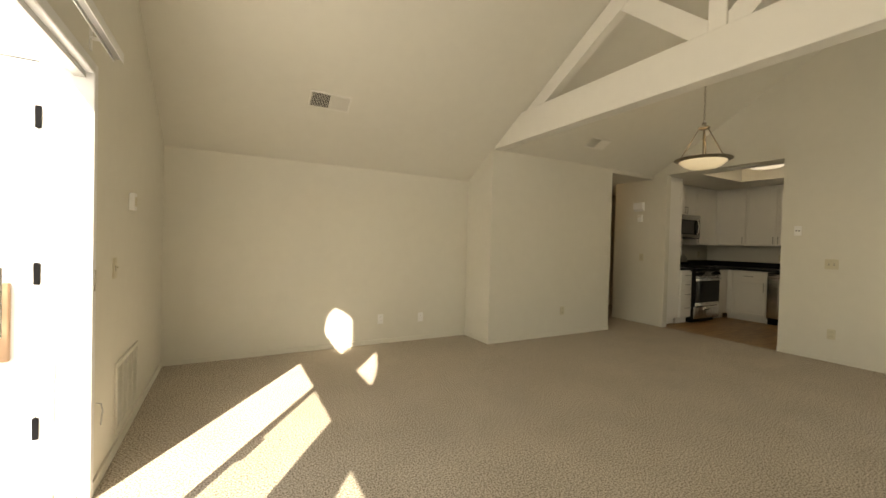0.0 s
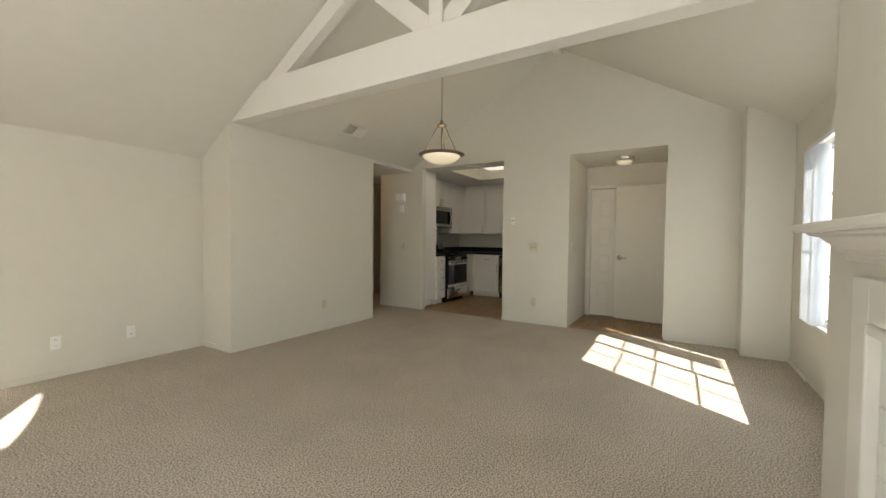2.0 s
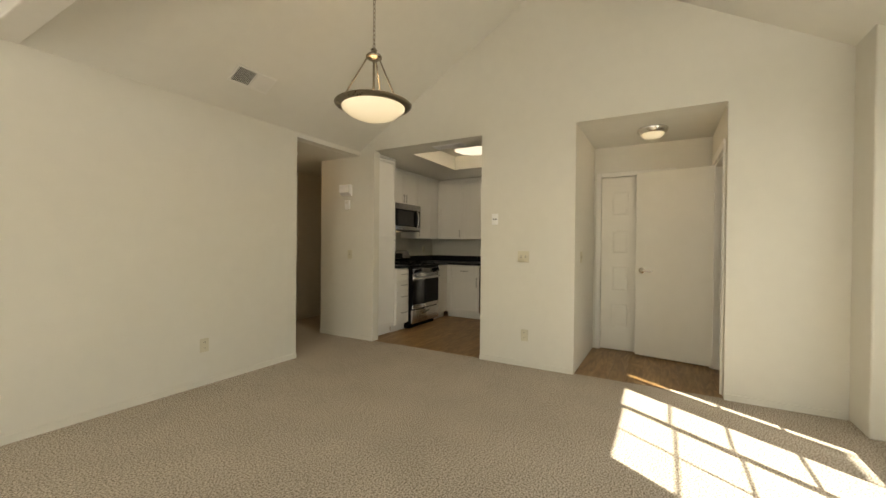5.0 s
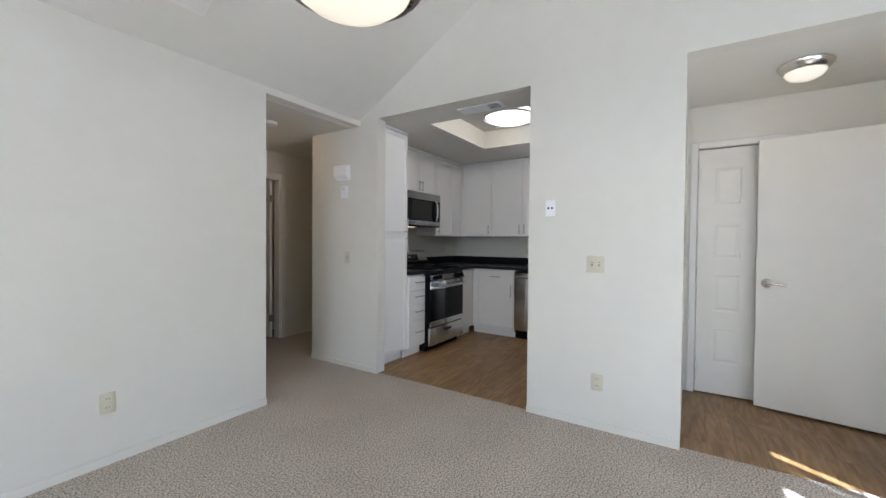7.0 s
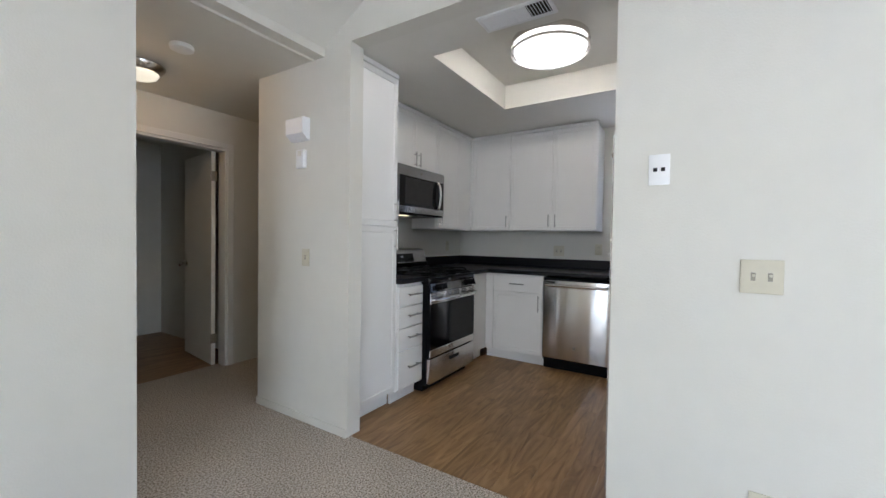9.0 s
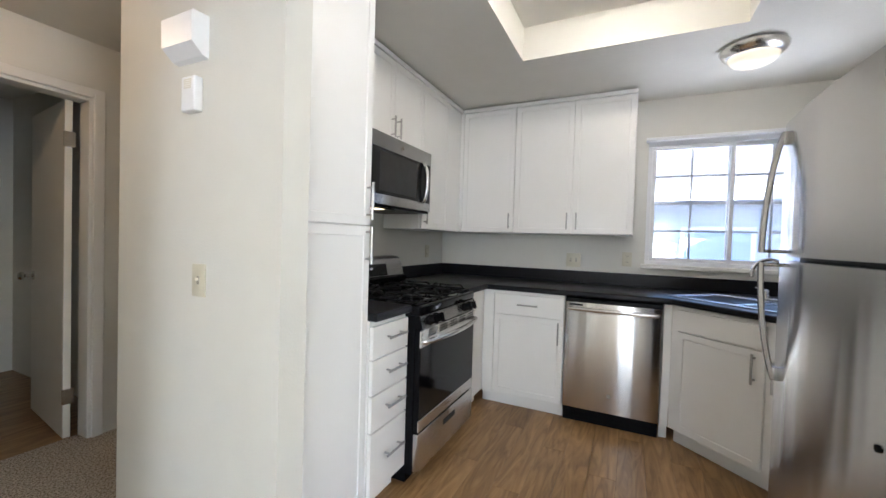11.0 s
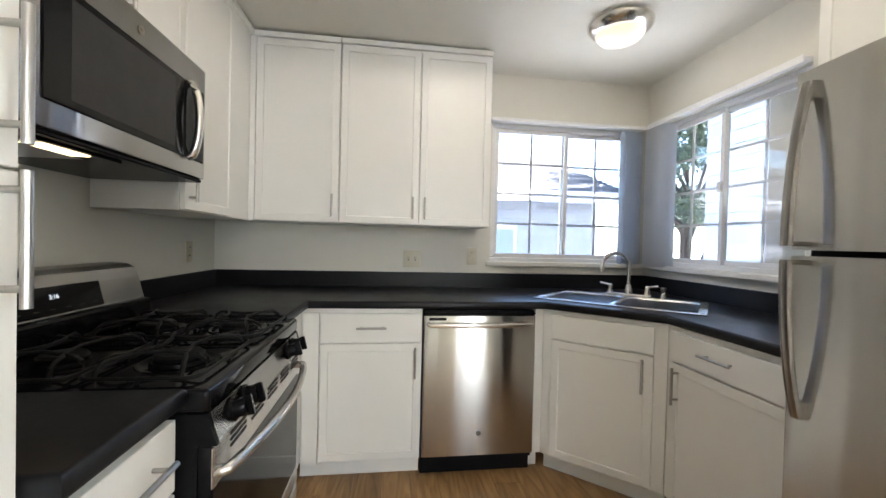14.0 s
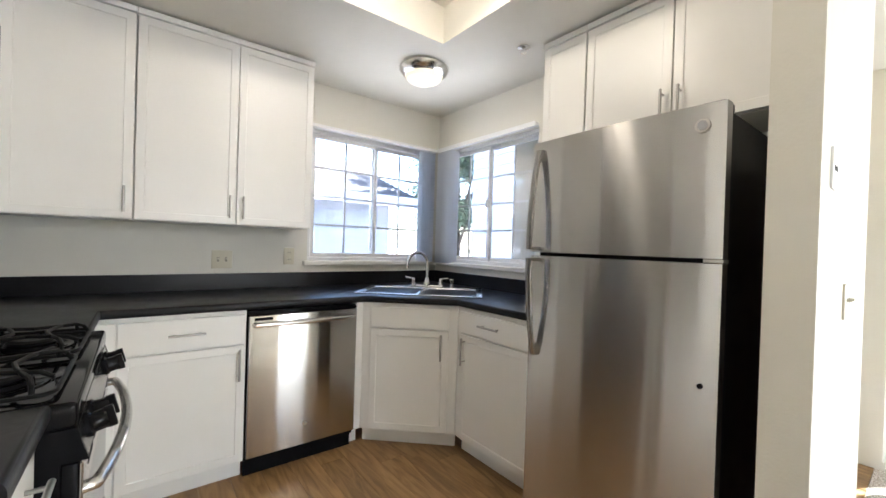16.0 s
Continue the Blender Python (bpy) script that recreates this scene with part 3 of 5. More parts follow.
def panel_door(w, h, t, cols, rows, name, label, at):
    """A moulded panel door; rows are (bottom, top) heights; its face looks along -x."""
    d = thing(name, label, "door", "", "structure", at)
    bm = boxes((0, t, 0, w, 0, h), bevel=.002)
    part("door_leaf", bm, DOORP, d)
    cw = (w - .115 * (cols + 1)) / cols
    for c in range(cols):
        a = .115 + c * (cw + .115)
        for z0, z1 in rows:
            bm = bmesh.new()
            box(bm, -.004, .001, a, a + cw, z0, z1)
            f = [f for f in bm.faces if f.normal.x < -.9]
            bmesh.ops.inset_region(bm, faces=f, thickness=.022, depth=-.003)
            bmesh.ops.inset_region(bm, faces=f, thickness=.03, depth=.004)
            part("panel", bm, DOORP, d)
    return d


# closet door and casing at the back of the entry
closet = panel_door(.714, 2.04, .036, 2, ((.26, .55), (.69, 1.0), (1.13, 1.42), (1.58, 1.88)), "door_2", "cream painted moulded panel closet door, shut", pose(EB + .006, 1.103, .012))
setting("door_casing_closet", boxes((EB - .016, EB + .02, 1.82, 1.875, 0, 2.115), (EB - .016, EB + .02, 1.045, 1.10, 0, 2.115), (EB - .016, EB + .02, 1.10, 1.82, 2.06, 2.115), bevel=.005), TRIM, "cream painted door casing", "casing")
for z in (.22, 1.03, 1.84):
    part("hinge", cyl(bmesh.new(), (-.016, .705, z - .045), (-.016, .705, z + .045), .008, 10), DOORP, closet)

# front door: a flat slab standing open in the entry
a = math.degrees(math.atan2(1.42 - .66, 7.93 - 7.80)) - 90
fd = thing("door_3", "flat cream painted front door standing open", "door", "", "structure", pose(7.80, .675, .018, 0, 0, a))
part("door_leaf", boxes((-.02, .02, 0, .765, 0, 2.045), bevel=.003), DOORP, fd)
bm = lathe(bmesh.new(), [(0, -.008), (.033, -.006), (.035, 0), (.02, .006), (.012, .010), (.011, .05), (0, .052)], seg=20)
bmesh.ops.rotate(bm, cent=(0, 0, 0), matrix=Matrix.Rotation(radians(-90), 3, "Y"), verts=bm.verts)
bmesh.ops.translate(bm, vec=(-.022, .70, .95), verts=bm.verts)
tube(bm, [(-.066, .705, .95), (-.07, .69, .952), (-.07, .64, .948), (-.066, .585, .945)], .009)
part("lever_handle", bm, NICKEL, fd, "satin nickel lever handle", True)
setting("door_casing_front", boxes((7.80, 7.87, .7195, .738, 0, 2.14), (6.985, 7.00, .7195, .738, 0, 2.14), (7.00, 7.80, .7195, .738, 2.07, 2.14),
        (7.775, 7.80, .56, .72, 0, 2.07), (7.00, 7.025, .56, .72, 0, 2.07), (7.025, 7.775, .56, .72, 2.045, 2.07), bevel=.003), TRIM, "cream painted front door frame", "casing")
# the upper part is unseen, added to keep sun off the kitchen window
setting("porch_wall", boxes((6.99, 9.4, -.54, -.42, -.1, 3.8), (9.3, 9.4, -.42, .58, -.1, 2.75), (8.03, 9.4, .58, .70, -.1, 3.8), (6.99, 9.3, -.42, .58, 2.7, 3.8), (6.99, 9.3, -.42, .40, -.2, -.05)), PORCH, "tan sided porch beyond the front doorway, raised unseen to block kitchen sun", "wall")

# bathroom doorway in the hall
setting("door_casing_bath", boxes((7.20, 7.255, 6.304, 6.32, 0, 2.105), (6.385, 6.44, 6.304, 6.32, 0, 2.105), (6.44, 7.20, 6.304, 6.32, 2.05, 2.105),
        (7.18, 7.20, 6.318, 6.43, 0, 2.05), (6.44, 6.46, 6.318, 6.43, 0, 2.05), (6.46, 7.18, 6.318, 6.43, 2.03, 2.05), bevel=.003), TRIM, "cream painted door casing", "casing")
bd = thing("door_4", "flat cream painted bathroom door standing open", "door", "", "structure", pose(7.135, 6.40, .015, 0, 0, -7))
part("door_leaf", boxes((-.035, 0, 0, .70, 0, 2.01), bevel=.002), DOORP, bd)
bm = lathe(bmesh.new(), [(.0, 0), (.03, 0), (.03, .006), (.012, .012), (.012, .04), (.026, .05), (.028, .062), (.02, .075), (0, .078)], seg=20)
bmesh.ops.rotate(bm, cent=(0, 0, 0), matrix=Matrix.Rotation(radians(-90), 3, "Y"), verts=bm.verts)
bmesh.ops.translate(bm, vec=(-.035, .64, .93), verts=bm.verts)
part("door_knob", bm, NICKEL, bd, "satin nickel knob", True)
for z in (.25, 1.78):
    part("hinge", boxes((-.04, .012, -.012, .002, z - .045, z + .045), bevel=.001), NICKEL, bd)
tb = thing("towel_bar", "satin nickel towel bar on the bathroom wall", "towel bar", "", "", pose(6.55, 8.3, 1.28))
part("bar", cyl(bmesh.new(), (0, -.06, 0), (.5, -.06, 0), .008), NICKEL, tb)
for x in (0, .5):
    part("post", lathe(bmesh.new(), [(.02, 0), (.02, .01), (.01, .02), (.01, .07), (0, .07)], seg=14), NICKEL, tb).matrix_basis = pose(x, 0, 0, 90)

# baseboards
bb = bmesh.new()
for s in ((X0, X0 + .012, 3.02, YN2, 0, .06), (XJ + .0, 5.872, YN - .012, YN, 0, .05), (X1 - .012, X1, 1.90, 2.88, 0, .05), (X1 - .012, X1, 4.37, 5.30, 0, .05), (X1 - .012, X1, .0, .72, 0, .05), (5.9, 6.545, YS, YS + .012, 0, .05), (X0, XJ, YN2 - .012, YN2, 0, .05), (XJ - .012, XJ, YN, YN2 - .012, 0, .05)):
    box(bb, *s)
setting("baseboard", bb, WALL, "cream painted low baseboard", "baseboard")

# ---- fireplace on the south wall ----
CF = -.015                              # face of the chimney breast
FX0, FX1 = 1.94, 3.34
setting("wall_chimney", boxes((1.52, 3.755, YS, CF, 0, 2.9), bevel=.008, seg=2), WALL, "cream painted chimney breast", "wall")
fp = thing("fireplace", "cream painted fireplace surround with a moulded mantel shelf", "fireplace", "", "", pose(0, CF, 0))
part("leg", boxes((FX1 - .15, FX1, 0.001, .034, 0, 1.113), bevel=.004), TRIM, fp)
part("leg", boxes((FX0, FX0 + .15, 0.001, .034, 0, 1.113), bevel=.004), TRIM, fp)
part("header", boxes((FX0 + .15, FX1 - .15, 0.001, .034, .963, 1.113), bevel=.004), TRIM, fp)
part("inner_moulding", boxes((FX1 - .185, FX1 - .15, 0.001, .05, 0, .963), (FX0 + .15, FX0 + .185, 0.001, .05, 0, .963), (FX0 + .185, FX1 - .185, 0.001, .05, .928, .963), bevel=.008, seg=2), TRIM, fp)
ts = part("tile_surround", boxes((FX0 + .185, FX1 - .185, 0.0005, .004, .70, .928), (FX0 + .185, FX0 + .345, 0.0005, .004, 0, .70), (FX1 - .345, FX1 - .185, 0.0005, .004, 0, .70)), STUCCO, fp, "white glazed tile surround")
for i in range(6):
    for x0 in (FX0 + .188, FX1 - .342):
        part("tile", boxes((x0, x0 + .154, .004, .012, .003 + i * .1165, .1165 + i * .1165), bevel=.002), TILE, ts)
for i in range(9):
    x0 = FX0 + .188 + i * .1143
    part("tile", boxes((x0, x0 + .111, .004, .012, .703, .925), bevel=.002), TILE, ts)
part("firebox", boxes((FX0 + .345, FX1 - .345, 0.001, .014, 0, .70), bevel=.002), BLACKG, fp, "black glass firebox doors")
prof = [(0.0005, 1.165), (.02, 1.165), (.024, 1.185), (.045, 1.198), (.05, 1.212), (.082, 1.238), (.10, 1.255), (.135, 1.264), (.14, 1.272), (.18, 1.274), (.186, 1.282), (.186, 1.302), (.18, 1.308), (.0005, 1.308)]
bm = prism(bmesh.new(), prof, "x", FX0 - .14, FX1 + .135)
part("mantel_shelf", bm, TRIM, fp, "moulded mantel shelf")


# ---- kitchen ----
CT, CB = .938, .898                     # counter's top and underside


def pull(length, upright=True):
    """A bar pull about its middle, standing off a face that looks along -y."""
    bm = bmesh.new()
    h = length / 2
    a, b = ((0, -.03, -h), (0, -.03, h)) if upright else ((-h, -.03, 0), (h, -.03, 0))
    cyl(bm, a, b, .006, 12)
    for k in (-.72, .72):
        p = (0, -.03, k * h) if upright else (k * h, -.03, 0)
        cyl(bm, p, (p[0], .001, p[2]), .0045, 10)
    return bm


def front(bm, x0, x1, z0, z1, panel=True, t=.019):
    """A cabinet front with a recessed field, its face in the plane y = -t."""
    box(bm, x0, x1, -t, 0, z0, z1, bevel=.0015)
    if panel:
        fs = [f for f in bm.faces if f.normal.y < -.99 and f.calc_area() > .5 * (x1 - x0) * (z1 - z0)]
        bmesh.ops.inset_region(bm, faces=fs, thickness=.052, depth=0)
        bmesh.ops.inset_region(bm, faces=fs, thickness=.004, depth=-.0045)
    return bm


def cabinet(name, label, at, w, h, d, fronts, kick=0.0, crown=0.0, group="", category="cabinet"):
    """fronts: kind, x0, x1, z0, z1, pull's x and z (None for none), pull upright, pull's length."""
    c = thing(name, label, category, group, "", at)
    part("body", boxes((0, w, .001, d, kick, h), bevel=.001), CAB, c)
    if kick:
        part("toe_kick", boxes((0, w, .06, .075, 0, kick)), CAB, c)
    if crown:
        part("top_trim", boxes((0, w, -.022, .02, h, h + crown), bevel=.002), CAB, c)
    for kind, x0, x1, z0, z1, px, pz, up, ln in fronts:
        f = part(kind, front(bmesh.new(), x0, x1, z0, z1, kind == "door"), CAB, c)
        if px is not None:
            hd = part("handle", pull(ln, up), PULL, f, "brushed nickel bar pull", True)
            hd.matrix_basis = pose(px, -.0195, pz)
    return c


YF, UY, UX, BX, SYF = 4.415, 4.785, 9.208, 8.90, 2.70   # carcass fronts: north base, north uppers, east uppers, east base, south base
UZ0, UZ1 = 1.345, 2.388
W = "white painted shaker "
cabinet("pantry_cabinet", "tall " + W + "pantry cabinet with two stacked doors", pose(6.987, YF + .025, 0), .410, UZ1, .67,
        [("door", .004, .406, .112, 1.316, .380, 1.235, True, .16), ("door", .004, .406, 1.3205, 2.38, .380, 1.425, True, .16)], .10, .03)
cabinet("drawer_base", W + "base cabinet with four drawers", pose(7.399, YF, 0), .305, CB, .66,
        [("drawer", .004, .301, z0, z1, .172, (z0 + z1) / 2 + .012, False, .15) for z0, z1 in ((.115, .395), (.402, .562), (.569, .722), (.729, .874))], .10, 0, "base cabinets")
cabinet("corner_base", W + "blind corner base cabinet", pose(8.474, YF, 0), .421, CB, .66, [], .10, 0, "base cabinets")
E0 = 4.425
cabinet("base_cabinet", W + "base cabinet with a drawer over a door", pose(BX, E0, 0, 0, 0, -90), .621, CB, .61,
        [("filler", .02, .098, .10, .875, None, None, True, 0), ("drawer", .104, .617, .725, .872, .36, .80, False, .15), ("door", .104, .617, .112, .715, .585, .62, True, .16)], .10, 0, "base cabinets")
cabinet("base_filler", W + "filler strip beside the dishwasher", pose(BX, 3.182, 0, 0, 0, -90), .045, CB, .61, [], .10, 0, "base cabinets")
P, Q = Vector((8.90, 3.137)), Vector((8.495, 2.698))
dl, da = (Q - P).length, math.degrees(math.atan2(Q.y - P.y, Q.x - P.x))
cabinet("sink_cabinet", W + "corner sink base set at an angle", pose(P.x, P.y, 0, 0, 0, da), dl, CB - .004, .30,
        [("drawer_front", .055, dl - .055, .745, .872, None, None, True, 0), ("door", .055, dl - .055, .112, .735, dl - .10, .64, True, .16)], .10, 0, "base cabinets")
cabinet("base_cabinet", W + "base cabinet with drawer and door by the fridge", pose(8.492, SYF, 0, 0, 0, 180), .625, CB, .57,
        [("drawer", .045, .60, .745, .872, .30, .815, False, .15), ("door", .045, .60, .112, .735, .09, .64, True, .16)], .10, 0, "base cabinets")
# wall cabinets
cabinet("wall_cabinet", W + "wall cabinet beside the microwave", pose(7.399, UY, UZ0), .307, UZ1 - UZ0, .31, [("door", .004, .303, .004, 1.036, .27, .10, True, .13)], 0, .03, "wall cabinets")
cabinet("wall_cabinet", W + "short wall cabinet above the microwave", pose(7.708, UY, 1.875), .764, UZ1 - 1.875, .31,
        [("door", .004, .379, .004, .506, .35, .09, True, .13), ("door", .385, .760, .004, .506, .415, .09, True, .13)], 0, .03, "wall cabinets")
cabinet("wall_cabinet", W + "wall cabinet in the kitchen corner", pose(8.474, UY, UZ0), .734, UZ1 - UZ0, .31, [("door", .004, .446, .004, 1.036, .035, .10, True, .13)], 0, .03, "wall cabinets")
cabinet("wall_cabinet", W + "single-door wall cabinet", pose(UX, 4.783, UZ0, 0, 0, -90), .498, UZ1 - UZ0, .308,
        [("filler", .0, .030, .0, 1.04, None, None, True, 0), ("door", .034, .494, .004, 1.036, .462, .10, True, .13)], 0, .03, "wall cabinets")
cabinet("wall_cabinet", W + "two-door wall cabinet", pose(UX, 4.283, UZ0, 0, 0, -90), .900, UZ1 - UZ0, .308,
        [("door", .004, .462, .004, 1.036, .430, .10, True, .13), ("door", .468, .896, .004, 1.036, .50, .10, True, .13)], 0, .03, "wall cabinets")
cabinet("wall_cabinet", W + "narrow wall cabinet beside the fridge", pose(8.09, 2.445, UZ0, 0, 0, 180), .268, UZ1 - UZ0, .33, [("door", .004, .264, .004, 1.036, .235, .10, True, .13)], 0, .03, "wall cabinets")
cabinet("wall_cabinet", W + "two-door wall cabinet over the fridge", pose(7.820, 2.445, 1.80, 0, 0, 180), .832, UZ1 - 1.80, .33,
        [("door", .004, .412, .004, .58, .38, .10, True, .13), ("door", .418, .828, .004, .58, .45, .10, True, .13)], 0, .03, "wall cabinets")

# worktops
def worktop(name, label, outline, splash):
    c = thing(name, label, "worktop")
    bm = prism(bmesh.new(), outline, "z", CB, CT)
    es = [e for e in bm.edges if abs(e.verts[0].co.z - e.verts[1].co.z) < .001]
    bmesh.ops.bevel(bm, geom=es, offset=.013, segments=4, affect="EDGES", profile=.5)
    part("slab", bm, COUNTER, c, smooth=True)
    for s in splash:
        part("backsplash", boxes(s, bevel=.004, seg=2), COUNTER, c)
    return c


worktop("worktop", "black laminate worktop with a rolled edge, short run", [(7.399, 4.376), (7.704, 4.376), (7.704, KN - .002), (7.399, KN - .002)], [(7.399, 7.704, KN - .022, KN - .002, CT - .002, 1.04)])
ctr = worktop("worktop", "black laminate L-shaped worktop holding the corner sink", [(8.472, 4.378), (8.862, 4.378), (8.862, 3.142), (8.475, 2.725), (7.860, 2.725), (7.860, KS + .002), (KX - .002, KS + .002), (KX - .002, KN - .002), (8.472, KN - .002)],
              [(8.472, KX - .022, KN - .022, KN - .002, CT - .002, 1.04), (KX - .022, KX - .002, KS + .022, KN - .002, CT - .002, 1.04), (7.860, KX - .002, KS + .002, KS + .022, CT - .002, 1.04)])

# double bowl sink set in the corner, at an angle
SK = pose(8.925, 2.668, CT, 0, 0, da)      # own x runs along its front, own -y to the room
sink = thing("sink", "double bowl stainless steel drop-in corner sink", "sink", "", "", SK)


def bowl(bm, x0, x1, y0, y1, depth, n=6):
    rings = []
    for r, z, k in ((.0, .008, .06), (.006, .004, .06), (.014, -.02, .055), (.022, -depth + .03, .05), (.05, -depth, .04)):
        pts = []
        for cx, cy, a0 in ((x1 - r - k, y1 - r - k, 0), (x0 + r + k, y1 - r - k, 90), (x0 + r + k, y0 + r + k, 180), (x1 - r - k, y0 + r + k, 270)):
            for i in range(n + 1):
                a = radians(a0 + 90 * i / n)
                pts.append(bm.verts.new((cx + k * math.cos(a), cy + k * math.sin(a), z)))
        rings.append(pts)
    for a, b in zip(rings, rings[1:]):
        for i in range(len(a)):
            j = (i + 1) % len(a)
            bm.faces.new((a[i], a[j], b[j], b[i]))
    bm.faces.new(rings[-1])
    return bm


SW, SD = .83, .55
bm = boxes((-SW / 2, SW / 2, -SD / 2, -SD / 2 + .045, .001, .008), (-SW / 2, SW / 2, SD / 2 - .105, SD / 2, .001, .008), (-SW / 2, -SW / 2 + .04, -SD / 2 + .045, SD / 2 - .105, .001, .008),
           (SW / 2 - .04, SW / 2, -SD / 2 + .045, SD / 2 - .105, .001, .008), (-.016, .016, -SD / 2 + .045, SD / 2 - .105, .001, .008), bevel=.003, seg=2)
part("rim", bm, NICKEL, sink, "", True)
for x0, x1 in ((-SW / 2 + .035, -.012), (.012, SW / 2 - .035)):
    bw = part("bowl", bowl(bmesh.new(), x0, x1, -SD / 2 + .04, SD / 2 - .10, .09), STEELH, sink, "", True)
    bw.matrix_basis = pose(0, 0, .001)
    part("drain", lathe(bmesh.new(), [(.0, -.082), (.03, -.082), (.04, -.085), (.042, -.088)], ((x0 + x1) / 2, -.03, 0), 20), NICKEL, bw, "", True)
# the worktop is cut out under the bowls
cut = boxes((-SW / 2 + .02, SW / 2 - .02, -SD / 2 + .02, SD / 2 - .085, -.2, .05))
slab = ctr.children[0]
cutter = link("cutter", cut, DARK)
cutter.matrix_world = SK
mod = slab.modifiers.new("cut", "BOOLEAN")
mod.object, mod.operation, mod.solver = cutter, "DIFFERENCE", "EXACT"
bpy.context.view_layer.update()
mesh = bpy.data.meshes.new_from_object(slab.evaluated_get(bpy.context.evaluated_depsgraph_get()))
slab.modifiers.clear()
slab.data = mesh
bpy.data.objects.remove(cutter)

fau = thing("faucet", "brushed nickel gooseneck faucet with two lever handles", "faucet", "", "", SK @ pose(0, SD / 2 - .055, .008))
part("base_plate", boxes((-.13, .13, -.024, .024, 0, .014), bevel=.006, seg=3), NICKEL, fau, "", True)
part("spout_base", lathe(bmesh.new(), [(.026, .012), (.025, .03), (.018, .05), (.014, .07), (0, .07)], seg=20), NICKEL, fau, "", True)
arc = [(0, 0, .05), (0, 0, .13)] + [(0, -.085 + .085 * math.cos(radians(a)), .175 + .085 * math.sin(radians(a))) for a in range(0, 171, 10)] + [(0, -.172, .145)]
part("spout", tube(bmesh.new(), arc, .0115, 14), NICKEL, fau, "", True).matrix_basis = pose(0, 0, 0, 0, 0, -52)
for s in (-1, 1):
    hd = part("handle", lathe(bmesh.new(), [(.021, .012), (.02, .02), (.014, .045), (.015, .055), (.01, .066), (0, .068)], (s * .105, 0, 0), 18), NICKEL, fau, "", True)
    part("lever", cyl(bmesh.new(), (s * .10, 0, .06), (s * .165, -.006, .071), .005, 10, .007), NICKEL, hd, "", True)
single_sp = thing("side_spray", "brushed nickel soap dispenser beside the faucet", "soap dispenser", "", "", SK @ pose(.19, SD / 2 - .055, .008))
part("body", lathe(bmesh.new(), [(.02, 0), (.018, .01), (.014, .025), (.016, .05), (.02, .058), (.019, .064), (0, .066)], seg=18), NICKEL, single_sp, "", True)


# range
def cooker():
    r = thing("gas_range", "stainless and black freestanding gas range with cast grates", "range", "", "", pose(7.711, 0, 0))
    w = .756
    F = 4.350
    part("body", boxes((0, w, F + .012, 5.05, .06, .878), (.02, w - .02, F + .06, 5.0, 0, .06), bevel=.003), BLACKM, r)
    bm = boxes((-.003, w + .003, F - .012, 4.99, .878, .930), bevel=.012, seg=4)
    part("cooktop", bm, BLACKG, r, "black enamel cooktop", True)
    # sloped control panel
    part("panel_end", prism(bmesh.new(), [(F - .010, .878), (F + .03, .878), (F + .03, .812), (F - .030, .812)], "x", -.002, .010), BLACKM, r)
    part("panel_end", prism(bmesh.new(), [(F - .010, .878), (F + .03, .878), (F + .03, .812), (F - .030, .812)], "x", w - .010, w + .002), BLACKM, r)
    bm = prism(bmesh.new(), [(F - .010, .876), (F + .03, .876), (F + .03, .815), (F - .028, .815)], "x", .010, w - .010)
    cp = part("control_panel", bm, STEELD, r, "brushed steel control panel")
    for x in (.10, .175, w - .175, w - .10):
        k = part("knob", lathe(bmesh.new(), [(.028, 0), (.029, .006), (.023, .010), (.022, .032), (.019, .036), (0, .036)], seg=22), BLACKG, cp, "black control knob", True)
        box_bm = boxes((-.006, .006, -.024, .024, .03, .048), bevel=.002)
        k.matrix_basis = pose(x, F - .019, .846, 76)
        part("grip", box_bm, BLACKG, k)
    # door
    dr = part("oven_door", boxes((.004, w - .004, F - .014, F + .012, .285, .806), bevel=.005, seg=2), BLACKM, r, "black oven door with steel trim", True)
    part("top_trim", boxes((.004, w - .004, F - .021, F - .013, .715, .806), bevel=.003), STEELH, dr, "brushed steel strip")
    part("bottom_trim", boxes((.004, w - .004, F - .021, F - .013, .285, .345), bevel=.003), STEELH, dr, "brushed steel strip")
    part("window", boxes((.006, w - .006, F - .0185, F - .013, .346, .714), bevel=.002), BLACKG, dr, "black glass oven window")
    # slots drawn as raised dark bars, their shade in the colour
    for i in range(5):
        x = .09 + i * .135
        for z in (.766, .780, .794):
            part("vent_slot", boxes((x, x + .095, F - .0225, F - .0205, z - .004, z + .003)), DARK, dr)
    hb = [(.018, F - .018, .748), (.02, F - .036, .75)] + [(.02 + (w - .04) * i / 14, F - .040 - .040 * math.sin(math.pi * i / 14) ** .8, .750) for i in range(15)] + [(w - .02, F - .036, .75), (w - .018, F - .018, .748)]
    part("handle", tube(bmesh.new(), hb, .013, 12), STEELH, dr, "bowed steel handle", True)
    part("badge", cyl(bmesh.new(), (w / 2, F - .025, .315), (w / 2, F - .019, .315), .011, 20), NICKEL, dr)
    # drawer
    dw = part("drawer", boxes((.004, w - .004, F - .022, F + .012, .075, .275), bevel=.006, seg=2), STEELH, r, "brushed steel storage drawer", True)
    # hand recess drawn as a dark raised patch, shade in the colour
    part("drawer_grip", boxes((.30, .46, F - .025, F - .02, .205, .235), bevel=.004), DARK, dw)
    # back guard
    pts = [(4.882, .93), (5.05, .93), (5.05, 1.128), (5.01, 1.143), (4.96, 1.138), (4.936, 1.125), (4.920, 1.09), (4.900, 1.01)]
    bm = prism(bmesh.new(), pts, "x", .0, w)
    bg = part("back_guard", bm, STEELD, r, "brushed steel back guard")
